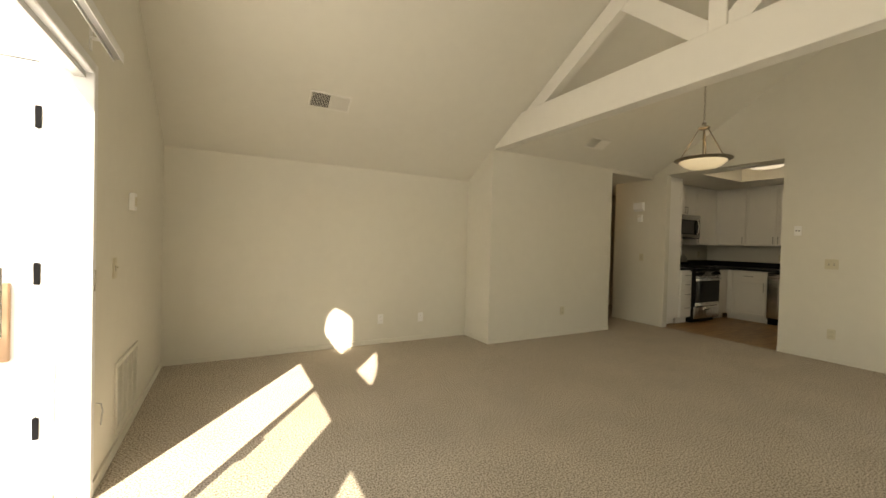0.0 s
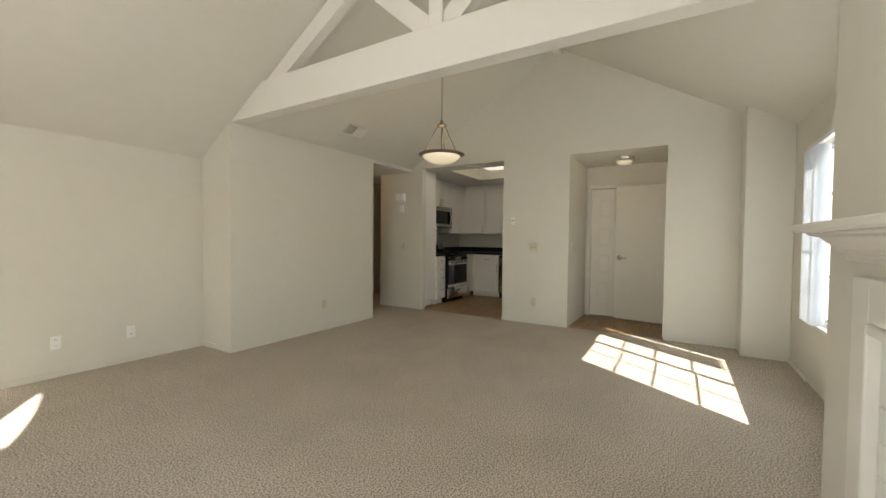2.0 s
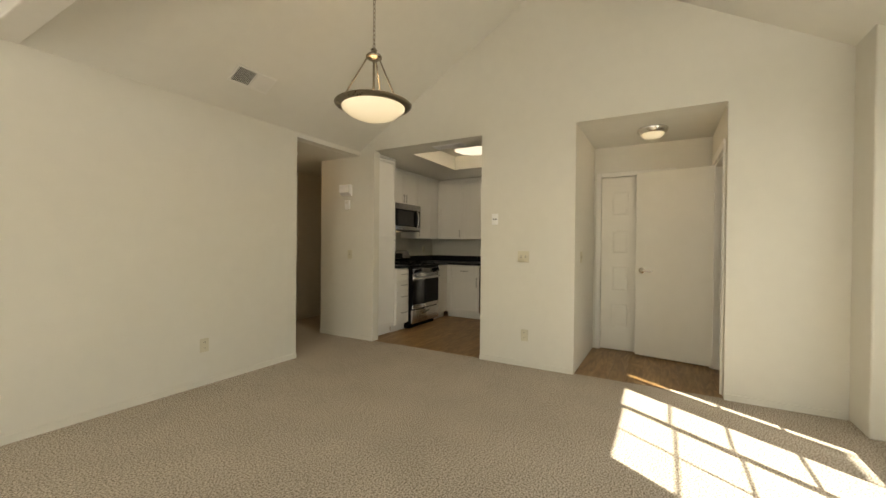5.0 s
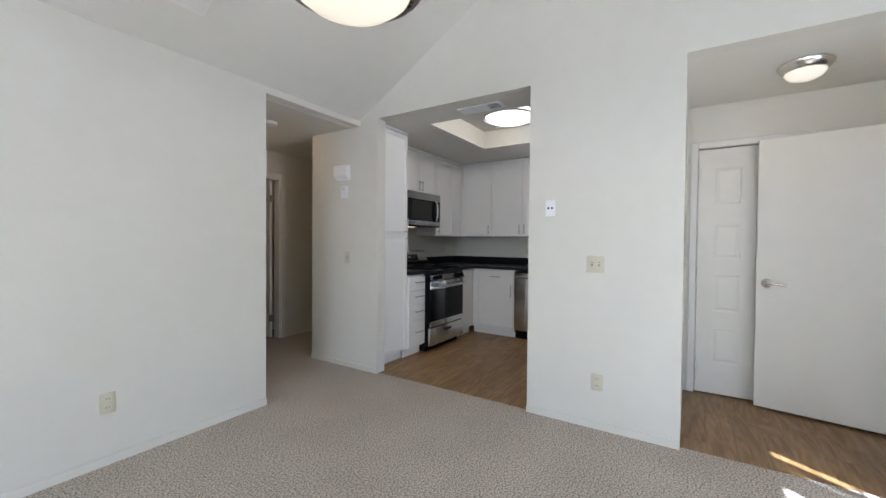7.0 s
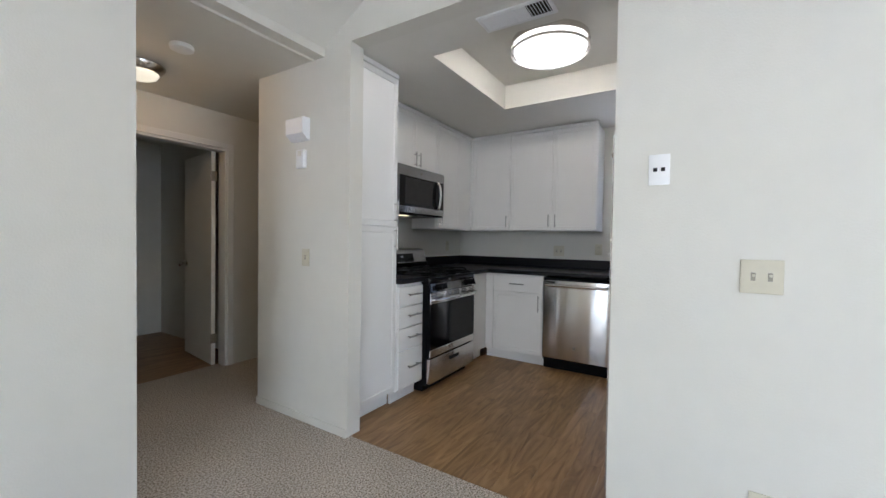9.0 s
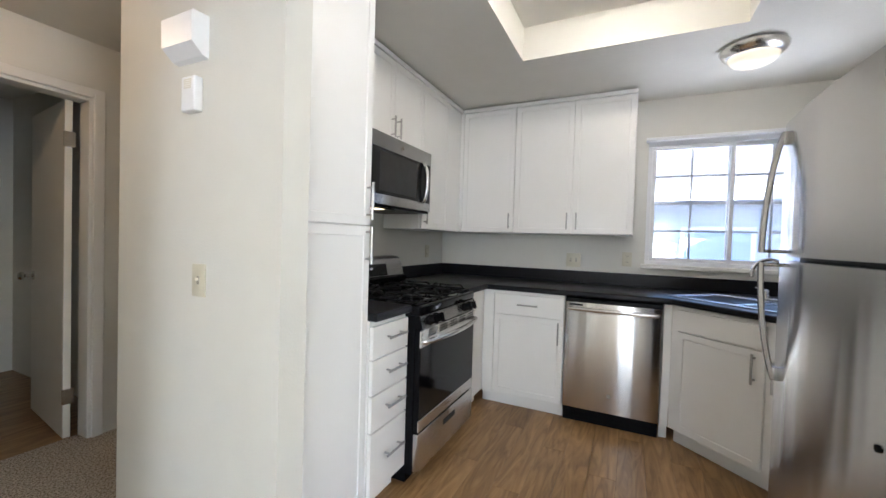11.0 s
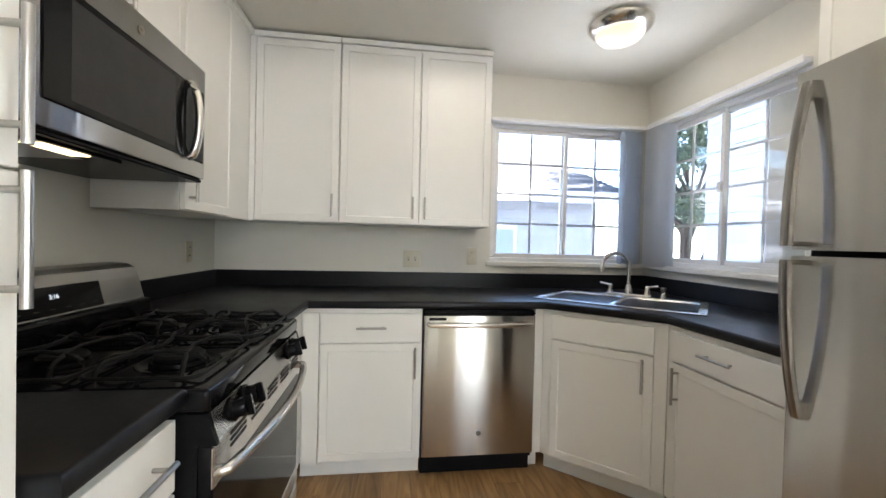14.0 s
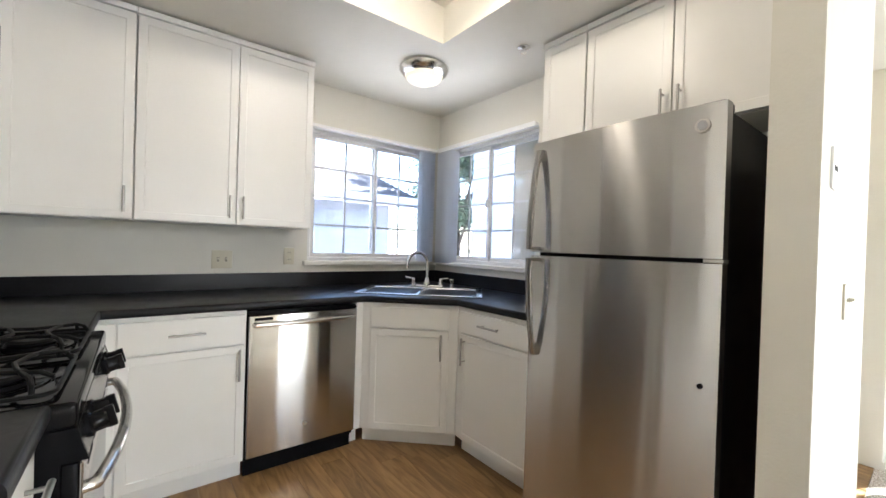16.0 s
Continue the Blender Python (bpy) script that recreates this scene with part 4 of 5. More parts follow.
    part("guard_base", boxes((0.001, w - .001, 4.872, 4.912, .93, 1.012), bevel=.01, seg=2), BLACKG, bg, "black lower back guard")
    disp = part("display", boxes((-.17, .17, -.003, .003, -.040, .040), bevel=.0029, seg=2), BLACKG, bg, "black clock display")
    disp.matrix_basis = pose(w / 2, 4.909, 1.055, -14)
    cu = bpy.data.curves.new("clock_digits", "FONT")
    cu.body, cu.size, cu.extrude, cu.align_x = "3:16", .019, .0004, "CENTER"
    dm = emitter("lit_digits", (0.75, 0.9, 1.0), 0.05)
    cu.materials.append(dm)
    dg = new("clock_digits", cu)
    dg.parent = disp
    dg.matrix_basis = pose(-.01, -.0035, .004, 90)
    for i in range(6):
        part("touch_mark", boxes((-.135 + i * .052, -.118 + i * .052, -.0036, -.003, -.026, -.023)), VENTB, disp)
    # burners and grates
    for cx, cy, rad in ((.19, 4.49, .045), (.19, 4.75, .038), (w - .19, 4.49, .042), (w - .19, 4.75, .045)):
        part("burner_bowl", lathe(bmesh.new(), [(.092, .9305), (.090, .9335), (.082, .9335), (.076, .9312), (.05, .9308)], (cx, cy, 0), 28), BLACKG, r, "", True)
        br = part("burner", lathe(bmesh.new(), [(rad + .018, .9315), (rad + .016, .940), (rad + .006, .942), (rad + .004, .947)], (cx, cy, 0), 24), BLACKM, r, "dark burner head", True)
        part("burner_cap", lathe(bmesh.new(), [(rad + .010, .946), (rad + .011, .951), (rad + .004, .957), (0, .958)], (cx, cy, 0), 24), IRON, br, "", True)
    for gx0, gx1 in ((.03, w / 2 - .02), (w / 2 + .02, w - .03)):
        for gy0, gy1 in ((4.375, 4.612), (4.628, 4.865)):
            bm = bmesh.new()
            mx, my, k = (gx0 + gx1) / 2, (gy0 + gy1) / 2, .03
            ring = []
            for cx, cy, a0 in ((gx1 - k, gy1 - k, 0), (gx0 + k, gy1 - k, 90), (gx0 + k, gy0 + k, 180), (gx1 - k, gy0 + k, 270)):
                ring += [(cx + k * math.cos(radians(a0 + 18 * i)), cy + k * math.sin(radians(a0 + 18 * i)), .944) for i in range(6)]
            tube(bm, ring + ring[:2], .0048, 8)
            for sx, sy in ((1, 0), (-1, 0), (0, 1), (0, -1)):
                ex, ey = mx + sx * (gx1 - mx), my + sy * (gy1 - my)
                tube(bm, [(ex, ey, .931), (ex, ey, .946)], .0048, 8)
            # two arched bars over the burner, each bent down into the frame
            for sgn in (1, -1):
                arch = [(gx0 + .004, my + sgn * .085, .944), (gx0 + .012, my + sgn * .083, .962), (gx0 + .03, my + sgn * .078, .972), (mx - .06, my + sgn * .048, .974),
                        (mx, my + sgn * .034, .974), (mx + .06, my + sgn * .048, .974), (gx1 - .03, my + sgn * .078, .972), (gx1 - .012, my + sgn * .083, .962), (gx1 - .004, my + sgn * .085, .944)]
                tube(bm, arch, .0050, 8)
                cross = [(mx + sgn * .105, gy0 + .003, .944), (mx + sgn * .102, gy0 + .012, .964), (mx + sgn * .095, gy0 + .03, .973), (mx + sgn * .058, my, .974),
                         (mx + sgn * .095, gy1 - .03, .973), (mx + sgn * .102, gy1 - .012, .964), (mx + sgn * .105, gy1 - .003, .944)]
                tube(bm, cross, .0050, 8)
            part("grate", bm, IRON, r, "black wire grate with arched bars", True)
    return r


cooker()


def microwave():
    m = thing("microwave", "stainless over-the-range microwave with a black window", "microwave", "", "", pose(7.711, 4.722, 1.45))
    w, h = .757, .425
    part("body", boxes((0, w, .0, .375, .012, h), bevel=.003), BLACKM, m)
    dr = part("door", boxes((0, w, -.028, .0, .014, h), bevel=.005, seg=2), STEELD, m, "brushed steel door", True)
    part("window", boxes((.052, .60, -.031, -.027, .072, .335), bevel=.004, seg=2), BLACKG, dr, "black glass window")
    part("window_screen", boxes((.125, .545, -.0318, -.0306, .092, .318), bevel=.0005), SCREEN, dr, "dark perforated screen")
    part("keypad", boxes((.604, .742, -.031, -.027, .072, .335), bevel=.003), BLACKG, dr, "black keypad")
    for i in range(6):
        for j in range(2):
            part("key_mark", boxes((.672 + j * .032, .688 + j * .032, -.0316, -.0308, .10 + i * .034, .104 + i * .034)), VENTB, dr)
    hb = [(.630, -.030, .074)] + [(.630, -.046 - .022 * math.sin(math.pi * i / 10) ** .7, .080 + .248 * i / 10) for i in range(11)] + [(.630, -.030, .334)]
    part("handle", tube(bmesh.new(), hb, .0135, 14), NICKEL, dr, "bowed steel handle", True)
    part("handle_backing", boxes((.606, .654, -.034, -.030, .070, .338), bevel=.003), BLACKG, dr)
    part("badge", cyl(bmesh.new(), (.37, -.031, .378), (.37, -.026, .378), .012, 20), BRONZE, dr)
    part("underside", boxes((.004, w - .004, -.02, .37, .0, .012), bevel=.003), BLACKM, m)
    part("lamp_frame", boxes((.09, .36, .010, .080, -.006, .0), bevel=.002), BLACKM, m)
    part("grease_filter", boxes((.06, .33, .08, .30, -.004, .0), bevel=.001), ALU, m)
    part("task_lamp", boxes((.12, .26, .022, .068, -.009, -.006)), TASK, m, "lit warm task lamp")
    return m


microwave()


def dishwasher():
    d = thing("dishwasher", "stainless steel built-in dishwasher", "dishwasher", "", "", pose(8.90, 3.800, 0, 0, 0, -90))
    w = .612
    part("body", boxes((.0, w, .005, .57, .10, .885)), BLACKM, d)
    dr = part("door", boxes((.004, w - .004, -.03, .005, .115, .862), bevel=.006, seg=2), STEEL, d, "brushed steel door", True)
    part("control_strip", boxes((.004, w - .004, -.026, .005, .866, .880), bevel=.002), BLACKG, d)
    hb = [(.03, -.03, .818)] + [(.035 + (w - .07) * i / 12, -.058 - .008 * math.sin(math.pi * i / 12), .818) for i in range(13)] + [(w - .03, -.03, .818)]
    part("handle", tube(bmesh.new(), hb, .013, 12), STEELH, dr, "bowed steel handle", True)
    part("badge", cyl(bmesh.new(), (w / 2, -.032, .235), (w / 2, -.028, .235), .014, 22), BRONZE, dr)
    part("label_plate", boxes((.03, .12, -.032, -.029, .838, .852)), BLACKG, dr)
    part("toe_panel", boxes((.004, w - .004, .03, .045, .0, .108), (.004, w - .004, .0, .03, .085, .108), bevel=.002), BLACKM, d, "black toe panel")
    return d


dishwasher()


def fridge():
    f = thing("refrigerator", "stainless top-freezer refrigerator with black sides", "refrigerator", "", "", pose(7.765, 2.865, 0, 0, 0, 180))
    w = .700
    part("body", boxes((.004, w - .004, .0, .70, .03, 1.69), bevel=.006, seg=2), BLACKM, f, "black painted cabinet")
    for z0, z1, n in ((.09, 1.232, "fridge_door"), (1.247, 1.71, "freezer_door")):
        outline = [(0, -.008)] + [(w * i / 16, -.052 - .016 * (1 - (2 * i / 16 - 1) ** 2)) for i in range(17)] + [(w, -.008)]
        bm = prism(bmesh.new(), outline, "z", z0, z1)
        dr = part(n, bm, STEEL, f, "brushed steel door", True)
        part("gasket", boxes((.01, w - .01, -.008, .0, z0 + .01, z1 - .01)), BLACKM, dr)
        # bowed handle on the window side
        lower = z0 < 1
        seam, far = (1.222, .815) if lower else (1.257, 1.675)
        hx, n_ = .040, 16
        bm = bmesh.new()
        secs = []
        for i in range(n_ + 1):
            u = i / n_
            y, z = -.066 - .050 * math.sin(math.pi / 2 * u ** .8), far + (seam - far) * u
            secs.append([bm.verts.new((hx + dx, y + dy, z)) for dx, dy in ((-.014, .004), (-.011, -.005), (0, -.008), (.011, -.005), (.014, .004), (.011, .009), (-.011, .009))])
        for a_, b_ in zip(secs, secs[1:]):
            for k_ in range(7):
                bm.faces.new((a_[k_], a_[(k_ + 1) % 7], b_[(k_ + 1) % 7], b_[k_]))
        bm.faces.new(secs[0])
        bm.faces.new(secs[-1])
        bmesh.ops.recalc_face_normals(bm, faces=bm.faces)
        up = 1 if lower else -1
        box(bm, hx - .014, hx + .014, -.074, -.048, min(far, far + up * .045), max(far, far + up * .045), bevel=.005, seg=2)
        box(bm, hx - .012, hx + .012, -.118, -.046, min(seam, seam - up * .012), max(seam, seam - up * .012), bevel=.003)
        part("handle", bm, STEELD, dr, "bowed steel handle", True)
    part("badge", cyl(bmesh.new(), (w - .06, -.064, 1.645), (w - .06, -.052, 1.645), .021, 26), NICKEL, f, "round chrome badge")
    part("badge_centre", cyl(bmesh.new(), (w - .06, -.0655, 1.645), (w - .06, -.052, 1.645), .014, 22), ALU, f)
    part("hinge_cover", boxes((w - .10, w - .01, -.03, .05, 1.692, 1.722), bevel=.008, seg=3), BLACKM, f, "black hinge cover", True)
    part("hinge", boxes((w - .05, w + .004, -.055, -.01, 1.233, 1.246), bevel=.002), NICKEL, f)
    part("magnet_dot", cyl(bmesh.new(), (w - .045, -.060, .865), (w - .045, -.052, .865), .008, 16), BLACKM, f)
    part("kick_grille", boxes((.01, w - .01, -.01, .0, .03, .085)), BLACKM, f)
    return f


fridge()


# ---- lamps ----
def flush_lamp(name, label, at, r, power, ring=NICKEL, shade=None, color=(1.0, 0.74, 0.45)):
    l = thing(name, label, "ceiling lamp", "flush ceiling lamps", "", pose(*at))
    part("pan", lathe(bmesh.new(), [(r * .55, 0), (r * .93, -.002), (r, -.010), (r * .99, -.020), (r * .93, -.036), (r * .80, -.054), (r * .74, -.058), (r * .73, -.050)], seg=40), ring, l, "brushed nickel pan", True)
    g = part("glass_dome", lathe(bmesh.new(), [(r * .735, -.052), (r * .73, -.066), (r * .64, -.086), (r * .45, -.101), (r * .2, -.109), (0, -.111)], seg=40), shade or DOME, l, "lit alabaster glass dome", True)
    g.visible_shadow = False
    bulb("bulb_" + name, (at[0], at[1], at[2] - .075), power, .03, color)
    return l


flush_lamp("entry_lamp", "flush ceiling lamp with a nickel pan and glass dome, lit", (7.41, 1.27, 2.415), .14, .35, shade=DOMEB)
flush_lamp("hall_lamp", "flush hall ceiling lamp with glass dome, lit", (6.31, 5.76, 2.38), .14, .55, shade=SHADE, color=(1.0, 0.64, 0.32))
flush_lamp("sink_lamp", "flush ceiling lamp with a nickel pan over the sink, lit", (8.80, 2.80, KZ), .165, .30, color=(1.0, 0.88, 0.72))
tl = thing("tray_lamp", "large round flush lamp with nickel bands in the ceiling tray, lit", "ceiling lamp", "", "", pose(7.88, 3.47, TRAY))
part("pan", lathe(bmesh.new(), [(.05, -.001), (.262, -.001), (.262, -.034), (.250, -.034)], seg=48), NICKEL, tl, "", True)
g = part("diffuser", lathe(bmesh.new(), [(.247, -.01), (.247, -.078), (.235, -.102), (.19, -.124), (.1, -.138), (0, -.142)], seg=48), PANEL, tl, "lit white diffuser", True)
g.visible_shadow = False
for zb in (-.030, -.078):
    part("band", lathe(bmesh.new(), [(.262, zb), (.268, zb), (.268, zb - .015), (.262, zb - .015), (.262, zb)], seg=56), NICKEL, tl, "brushed nickel band", True)
for k in range(3):
    a = radians(40 + 120 * k)
    part("band_clip", cyl(bmesh.new(), (.247 * math.cos(a), .247 * math.sin(a), -.085), (.264 * math.cos(a), .264 * math.sin(a), -.085), .005, 8), NICKEL, tl)
bulb("bulb_tray", (7.88, 3.47, TRAY - .06), 1.5, .04, (1.0, 0.86, 0.64))

# pendant
PX, PY = 5.09, 2.90
pn = thing("pendant_lamp", "pewter pendant lamp with an alabaster glass bowl, lit", "pendant lamp", "", "", pose(PX, PY, 0))
part("bowl", lathe(bmesh.new(), [(.218, 2.175), (.209, 2.15), (.165, 2.115), (.11, 2.092), (.05, 2.082), (0, 2.08)], seg=48), SHADE, pn, "lit alabaster glass bowl", True).visible_shadow = False
part("rim", lathe(bmesh.new(), [(.208, 2.173), (.213, 2.163), (.228, 2.165), (.254, 2.173), (.262, 2.182), (.254, 2.190), (.228, 2.196), (.213, 2.192), (.208, 2.173)], seg=48), BRONZE, pn, "pewter rim", True)
for k in range(3):
    a = radians(90 * 0 + 120 * k + 20)
    part("rod", tube(bmesh.new(), [(.215 * math.cos(a), .215 * math.sin(a), 2.185), (.12 * math.cos(a), .12 * math.sin(a), 2.36), (.045 * math.cos(a), .045 * math.sin(a), 2.50)], .0055, 8), BRONZE, pn, "", True)
    part("finial", lathe(bmesh.new(), [(0, 2.18), (.01, 2.184), (.012, 2.192), (.007, 2.202), (0, 2.206)], (.218 * math.cos(a), .218 * math.sin(a), 0), 12), BRONZE, pn, "", True)
part("stem", tube(bmesh.new(), [(0, 0, 2.20), (0, 0, 2.50)], .008, 8), BRONZE, pn, "", True)
part("hub", lathe(bmesh.new(), [(0, 2.485), (.03, 2.49), (.052, 2.50), (.056, 2.512), (.048, 2.522), (.022, 2.528), (.018, 2.55), (.024, 2.556), (.012, 2.57), (0, 2.572)], seg=28), BRONZE, pn, "", True)
ch = bmesh.new()
z, i = 2.57, 0
while z < roof(PY) - .02:
    ring = [(.009 * math.cos(t) * (1 if i % 2 else 0), .009 * math.cos(t) * (0 if i % 2 else 1), z + .014 + .019 * math.sin(t)) for t in [2 * math.pi * k / 10 for k in range(11)]]
    tube(ch, ring, .0028, 5)
    z, i = z + .030, i + 1
part("chain", ch, BRONZE, pn, "pewter link chain", True)
part("canopy", lathe(bmesh.new(), [(0, -.05), (.02, -.048), (.05, -.03), (.062, -.006), (.062, .03)], (0, 0, roof(PY) - .01), 28), BRONZE, pn, "", True)
bulb("bulb_pendant", (PX, PY, 2.30), .45, .08)

# ---- wall plates and small fittings ----
def plate(name, label, at, w=.072, h=.116, kind="outlet", mat=None):
    """A cover plate whose face looks along -y of its own axes."""
    mat = mat or IVORY
    p = thing(name, label, "outlet" if kind == "outlet" else "switch" if kind != "jack" else "wall jack", "wall plates", "", at)
    part("cover", boxes((-w / 2, w / 2, -.0072, 0, -h / 2, h / 2), bevel=.003, seg=2), mat, p, "", True)
    if kind == "outlet":
        # slot holes drawn as dark raised marks
        for z in (-.024, .024):
            s = part("socket", boxes((-.017, .017, -.0085, -.005, z - .014, z + .014), bevel=.003), mat, p)
            part("slot", boxes((-.008, -.0055, -.0092, -.0084, z - .003, z + .007)), DARK, s)
            part("slot", boxes((.0055, .008, -.0092, -.0084, z - .003, z + .007)), DARK, s)
    elif kind == "switch":
        n = max(1, round(w / .072) if w > .08 else 1)
        for k in range(n):
            x = (k - (n - 1) / 2) * .046
            s = part("toggle_slot", boxes((x - .0065, x + .0065, -.0082, -.005, -.014, .014)), SLOTM, p)
            part("toggle", boxes((x - .004, x + .004, -.02, -.006, .0, .009), bevel=.001), mat, s)
    elif kind == "jack":
        for x in (-.013, .013):
            part("socket", boxes((x - .007, x + .007, -.0085, -.005, -.007, .007)), DARK, p)
    if kind != "outlet":
        for z in (-.042, .042):
            part("screw", cyl(bmesh.new(), (0, -.0068, z), (0, -.005, z), .003, 8), NICKEL, p)
    return p


def on_north(x, z, y=YN):
    return pose(x, y, z)


def on_east(y, z, x=X1):
    return pose(x, y, z, 0, 0, -90)


def on_west(y, z):
    return pose(X0, y, z, 0, 0, 90)


plate("wall_outlet", "ivory duplex outlet low on the living room wall", on_north(4.907, .345))
plate("wall_outlet", "white duplex outlet low on the niche wall", on_north(2.43, .30, YN2), mat=WHITEP)
plate("wall_outlet", "white duplex outlet low on the niche wall", on_north(2.97, .29, YN2), mat=WHITEP)
plate("wall_outlet", "ivory duplex outlet under the double switch", on_east(2.385, .318))
plate("light_switch", "ivory double toggle switch on the living room wall", on_east(2.405, 1.12), .118, .116, "switch")
plate("wall_jack", "white wall jack plate with two sockets", on_east(2.72, 1.51), .072, .116, "jack", WHITEP)
plate("light_switch", "ivory toggle switch beside the hall opening", on_east(4.765, 1.10), .072, .116, "switch")
plate("light_switch", "ivory toggle switch in the entry", pose(7.20, 1.90, 1.12), .072, .116, "switch")
plate("light_switch", "ivory toggle switch beside the patio door", on_west(3.40, 1.06), .072, .116, "switch")
plate("light_switch", "ivory double toggle switch over the worktop", on_east(3.834, 1.13, KX), .118, .116, "switch")
plate("wall_outlet", "ivory duplex outlet over the worktop", on_east(3.417, 1.155, KX))
plate("wall_outlet", "ivory duplex outlet behind the range", on_north(9.20, 1.16, KN))
dc = thing("door_chime", "white plastic door chime box on the wall", "door chime", "", "", on_east(4.82, 1.945))
part("cover", prism(bmesh.new(), [(0, -.075), (-.022, -.07), (-.06, -.035), (-.062, .06), (-.055, .068), (0, .07)], "x", -.085, .085), WHITEP, dc)
th = thing("thermostat", "small white thermostat box under the door chime", "thermostat", "", "", on_east(4.80, 1.75))
part("cover", boxes((-.038, .038, -.032, 0, -.06, .06), bevel=.006, seg=3), WHITEP, th, "", True)
for i in range(5):
    part("vent_slot", boxes((-.02, .02, -.0328, -.0318, .018 + i * .007, .021 + i * .007)), IVORY, th)
wt = thing("wall_sensor", "white plastic box beside the patio door", "thermostat", "", "", on_west(3.77, 1.46))
part("cover", boxes((-.04, .04, -.03, 0, -.055, .055), bevel=.006, seg=3), WHITEP, wt, "", True)
part("face", boxes((-.03, .03, -.0315, -.029, -.03, .03)), IVORY, wt)


def grille(name, label, at, w, h, bars, upright=True, mat=TRIM, split=False, leans=(-30, 55), share=.5):
    """A register with slats over a flat backing coloured as duct shade; its face looks along -y of its own axes."""
    g = thing(name, label, "vent", "vents", "", at)
    part("backing", boxes((-w / 2 + .02, w / 2 - .02, -.002, .0, -h / 2 + .02, h / 2 - .02)), VENTB, g)
    part("frame", boxes((-w / 2, w / 2, -.010, 0, h / 2 - .02, h / 2), (-w / 2, w / 2, -.010, 0, -h / 2, -h / 2 + .02), (-w / 2, -w / 2 + .02, -.010, 0, -h / 2 + .02, h / 2 - .02), (w / 2 - .02, w / 2, -.010, 0, -h / 2 + .02, h / 2 - .02), bevel=.002), mat, g)
    if split:
        part("centre_bar", boxes((-.008, .008, -.010, 0, -h / 2 + .02, h / 2 - .02)), mat, g)
    for i in range(bars):
        u = (i + .5) / bars
        if upright:
            x = -w / 2 + .02 + (w - .04) * u
            lean = 0
            if split:
                lean = leans[0] if u < share else leans[1]
            b = part("slat", boxes((-.0016, .0016, -.0095, .0095, -h / 2 + .02, h / 2 - .02)), mat, g)
            b.matrix_basis = pose(x, -.0055, 0, 0, 0, lean)
        else:
            z = -h / 2 + .02 + (h - .04) * u
            b = part("slat", boxes((-w / 2 + .02, w / 2 - .02, -.0075, .0075, -.0012, .0012)), mat, g)
            b.matrix_basis = pose(0, -.0055, z, 35)
    return g


slope = math.degrees(math.atan(.595))


def on_slope(x, y, turn=0):
    return pose(x, y, roof(y) - .001) @ pose(0, 0, 0, -slope) @ pose(0, 0, 0, 90) @ pose(0, 0, 0, 0, turn, 0)


grille("ceiling_vent", "cream two-way louvred vent in the sloping ceiling", on_slope(1.61, 4.39), .38, .19, 24, True, TRIM, True)
grille("ceiling_vent", "cream two-way louvred vent in the sloping ceiling", on_slope(5.11, 4.25), .36, .19, 24, True, TRIM, True)
grille("ceiling_vent", "white two-way louvred vent in the kitchen ceiling", pose(7.13, 3.42, KZ - .001, 90, 0, 0) @ pose(0, 0, 0, 0, 90, 0), .40, .16, 22, True, WHITEP, True, (-30, 55), .34)
wg = thing("return_air_grille", "cream louvred grille low on the wall", "vent", "vents", "", on_west(3.73, .31))
# flat dark sheet coloured as the shade behind the slats
part("backing", boxes((-.26, .26, -.002, 0, -.17, .17)), DARK, wg)
part("frame", boxes((-.29, .29, -.012, 0, .17, .20), (-.29, .29, -.012, 0, -.20, -.17), (-.29, -.26, -.012, 0, -.17, .17), (.26, .29, -.012, 0, -.17, .17), bevel=.003), WALL, wg)
for i in range(1, 4):
    part("bar", boxes((-.26 + .13 * i - .008, -.26 + .13 * i + .008, -.011, -.002, -.17, .17)), WALL, wg)
for i in range(22):
    b = part("slat", boxes((-.26, .26, -.005, .005, -.001, .001)), WALL, wg)
    b.matrix_basis = pose(0, -.006, -.162 + i * .0154, 35)
sd = thing("smoke_detector", "round white smoke detector on the hall ceiling", "smoke detector", "", "", pose(6.33, 5.24, 2.38))
part("cover", lathe(bmesh.new(), [(.062, 0), (.066, -.01), (.062, -.026), (.045, -.034), (0, -.036)], seg=32), WHITEP, sd, "", True)
sp = thing("sprinkler_head", "chrome fire sprinkler head on the kitchen ceiling", "sprinkler", "", "", pose(8.20, 2.515, KZ))
part("escutcheon", lathe(bmesh.new(), [(.035, 0), (.036, -.005), (.02, -.012), (0, -.012)], seg=24), NICKEL, sp, "", True)
part("head", lathe(bmesh.new(), [(.008, -.012), (.006, -.03), (.018, -.032), (.018, -.035), (0, -.036)], seg=16), NICKEL, sp, "", True)
cs = thing("cable_stub", "short grey cable stub from the wall", "cable", "", "", on_west(3.09, .36))
part("cable", tube(bmesh.new(), [(0, 0, .06), (0, -.02, .055), (.003, -.026, .02), (-.002, -.02, -.05)], .0035, 6), ALU, cs, "", True)


# unseen box added behind the closet door to stop light through its gap
setting("closet_shell", boxes((EB + .1, 8.78, 1.0, 1.06, 0, 2.6), (EB + .1, 8.78, 1.86, 1.90, 0, 2.6), (8.72, 8.78, 1.06, 1.86, 0, 2.6), (EB + .1, 8.72, 1.06, 1.86, 2.3, 2.4), (EB + .1, 8.72, 1.06, 1.86, -.1, -.02)), WALL, "unseen closet walls that block daylight behind the panel door", "wall")

# ---- outside ----
gr = bmesh.new()
box(gr, -400, 400, -400, 400, -3.4, -3.0)
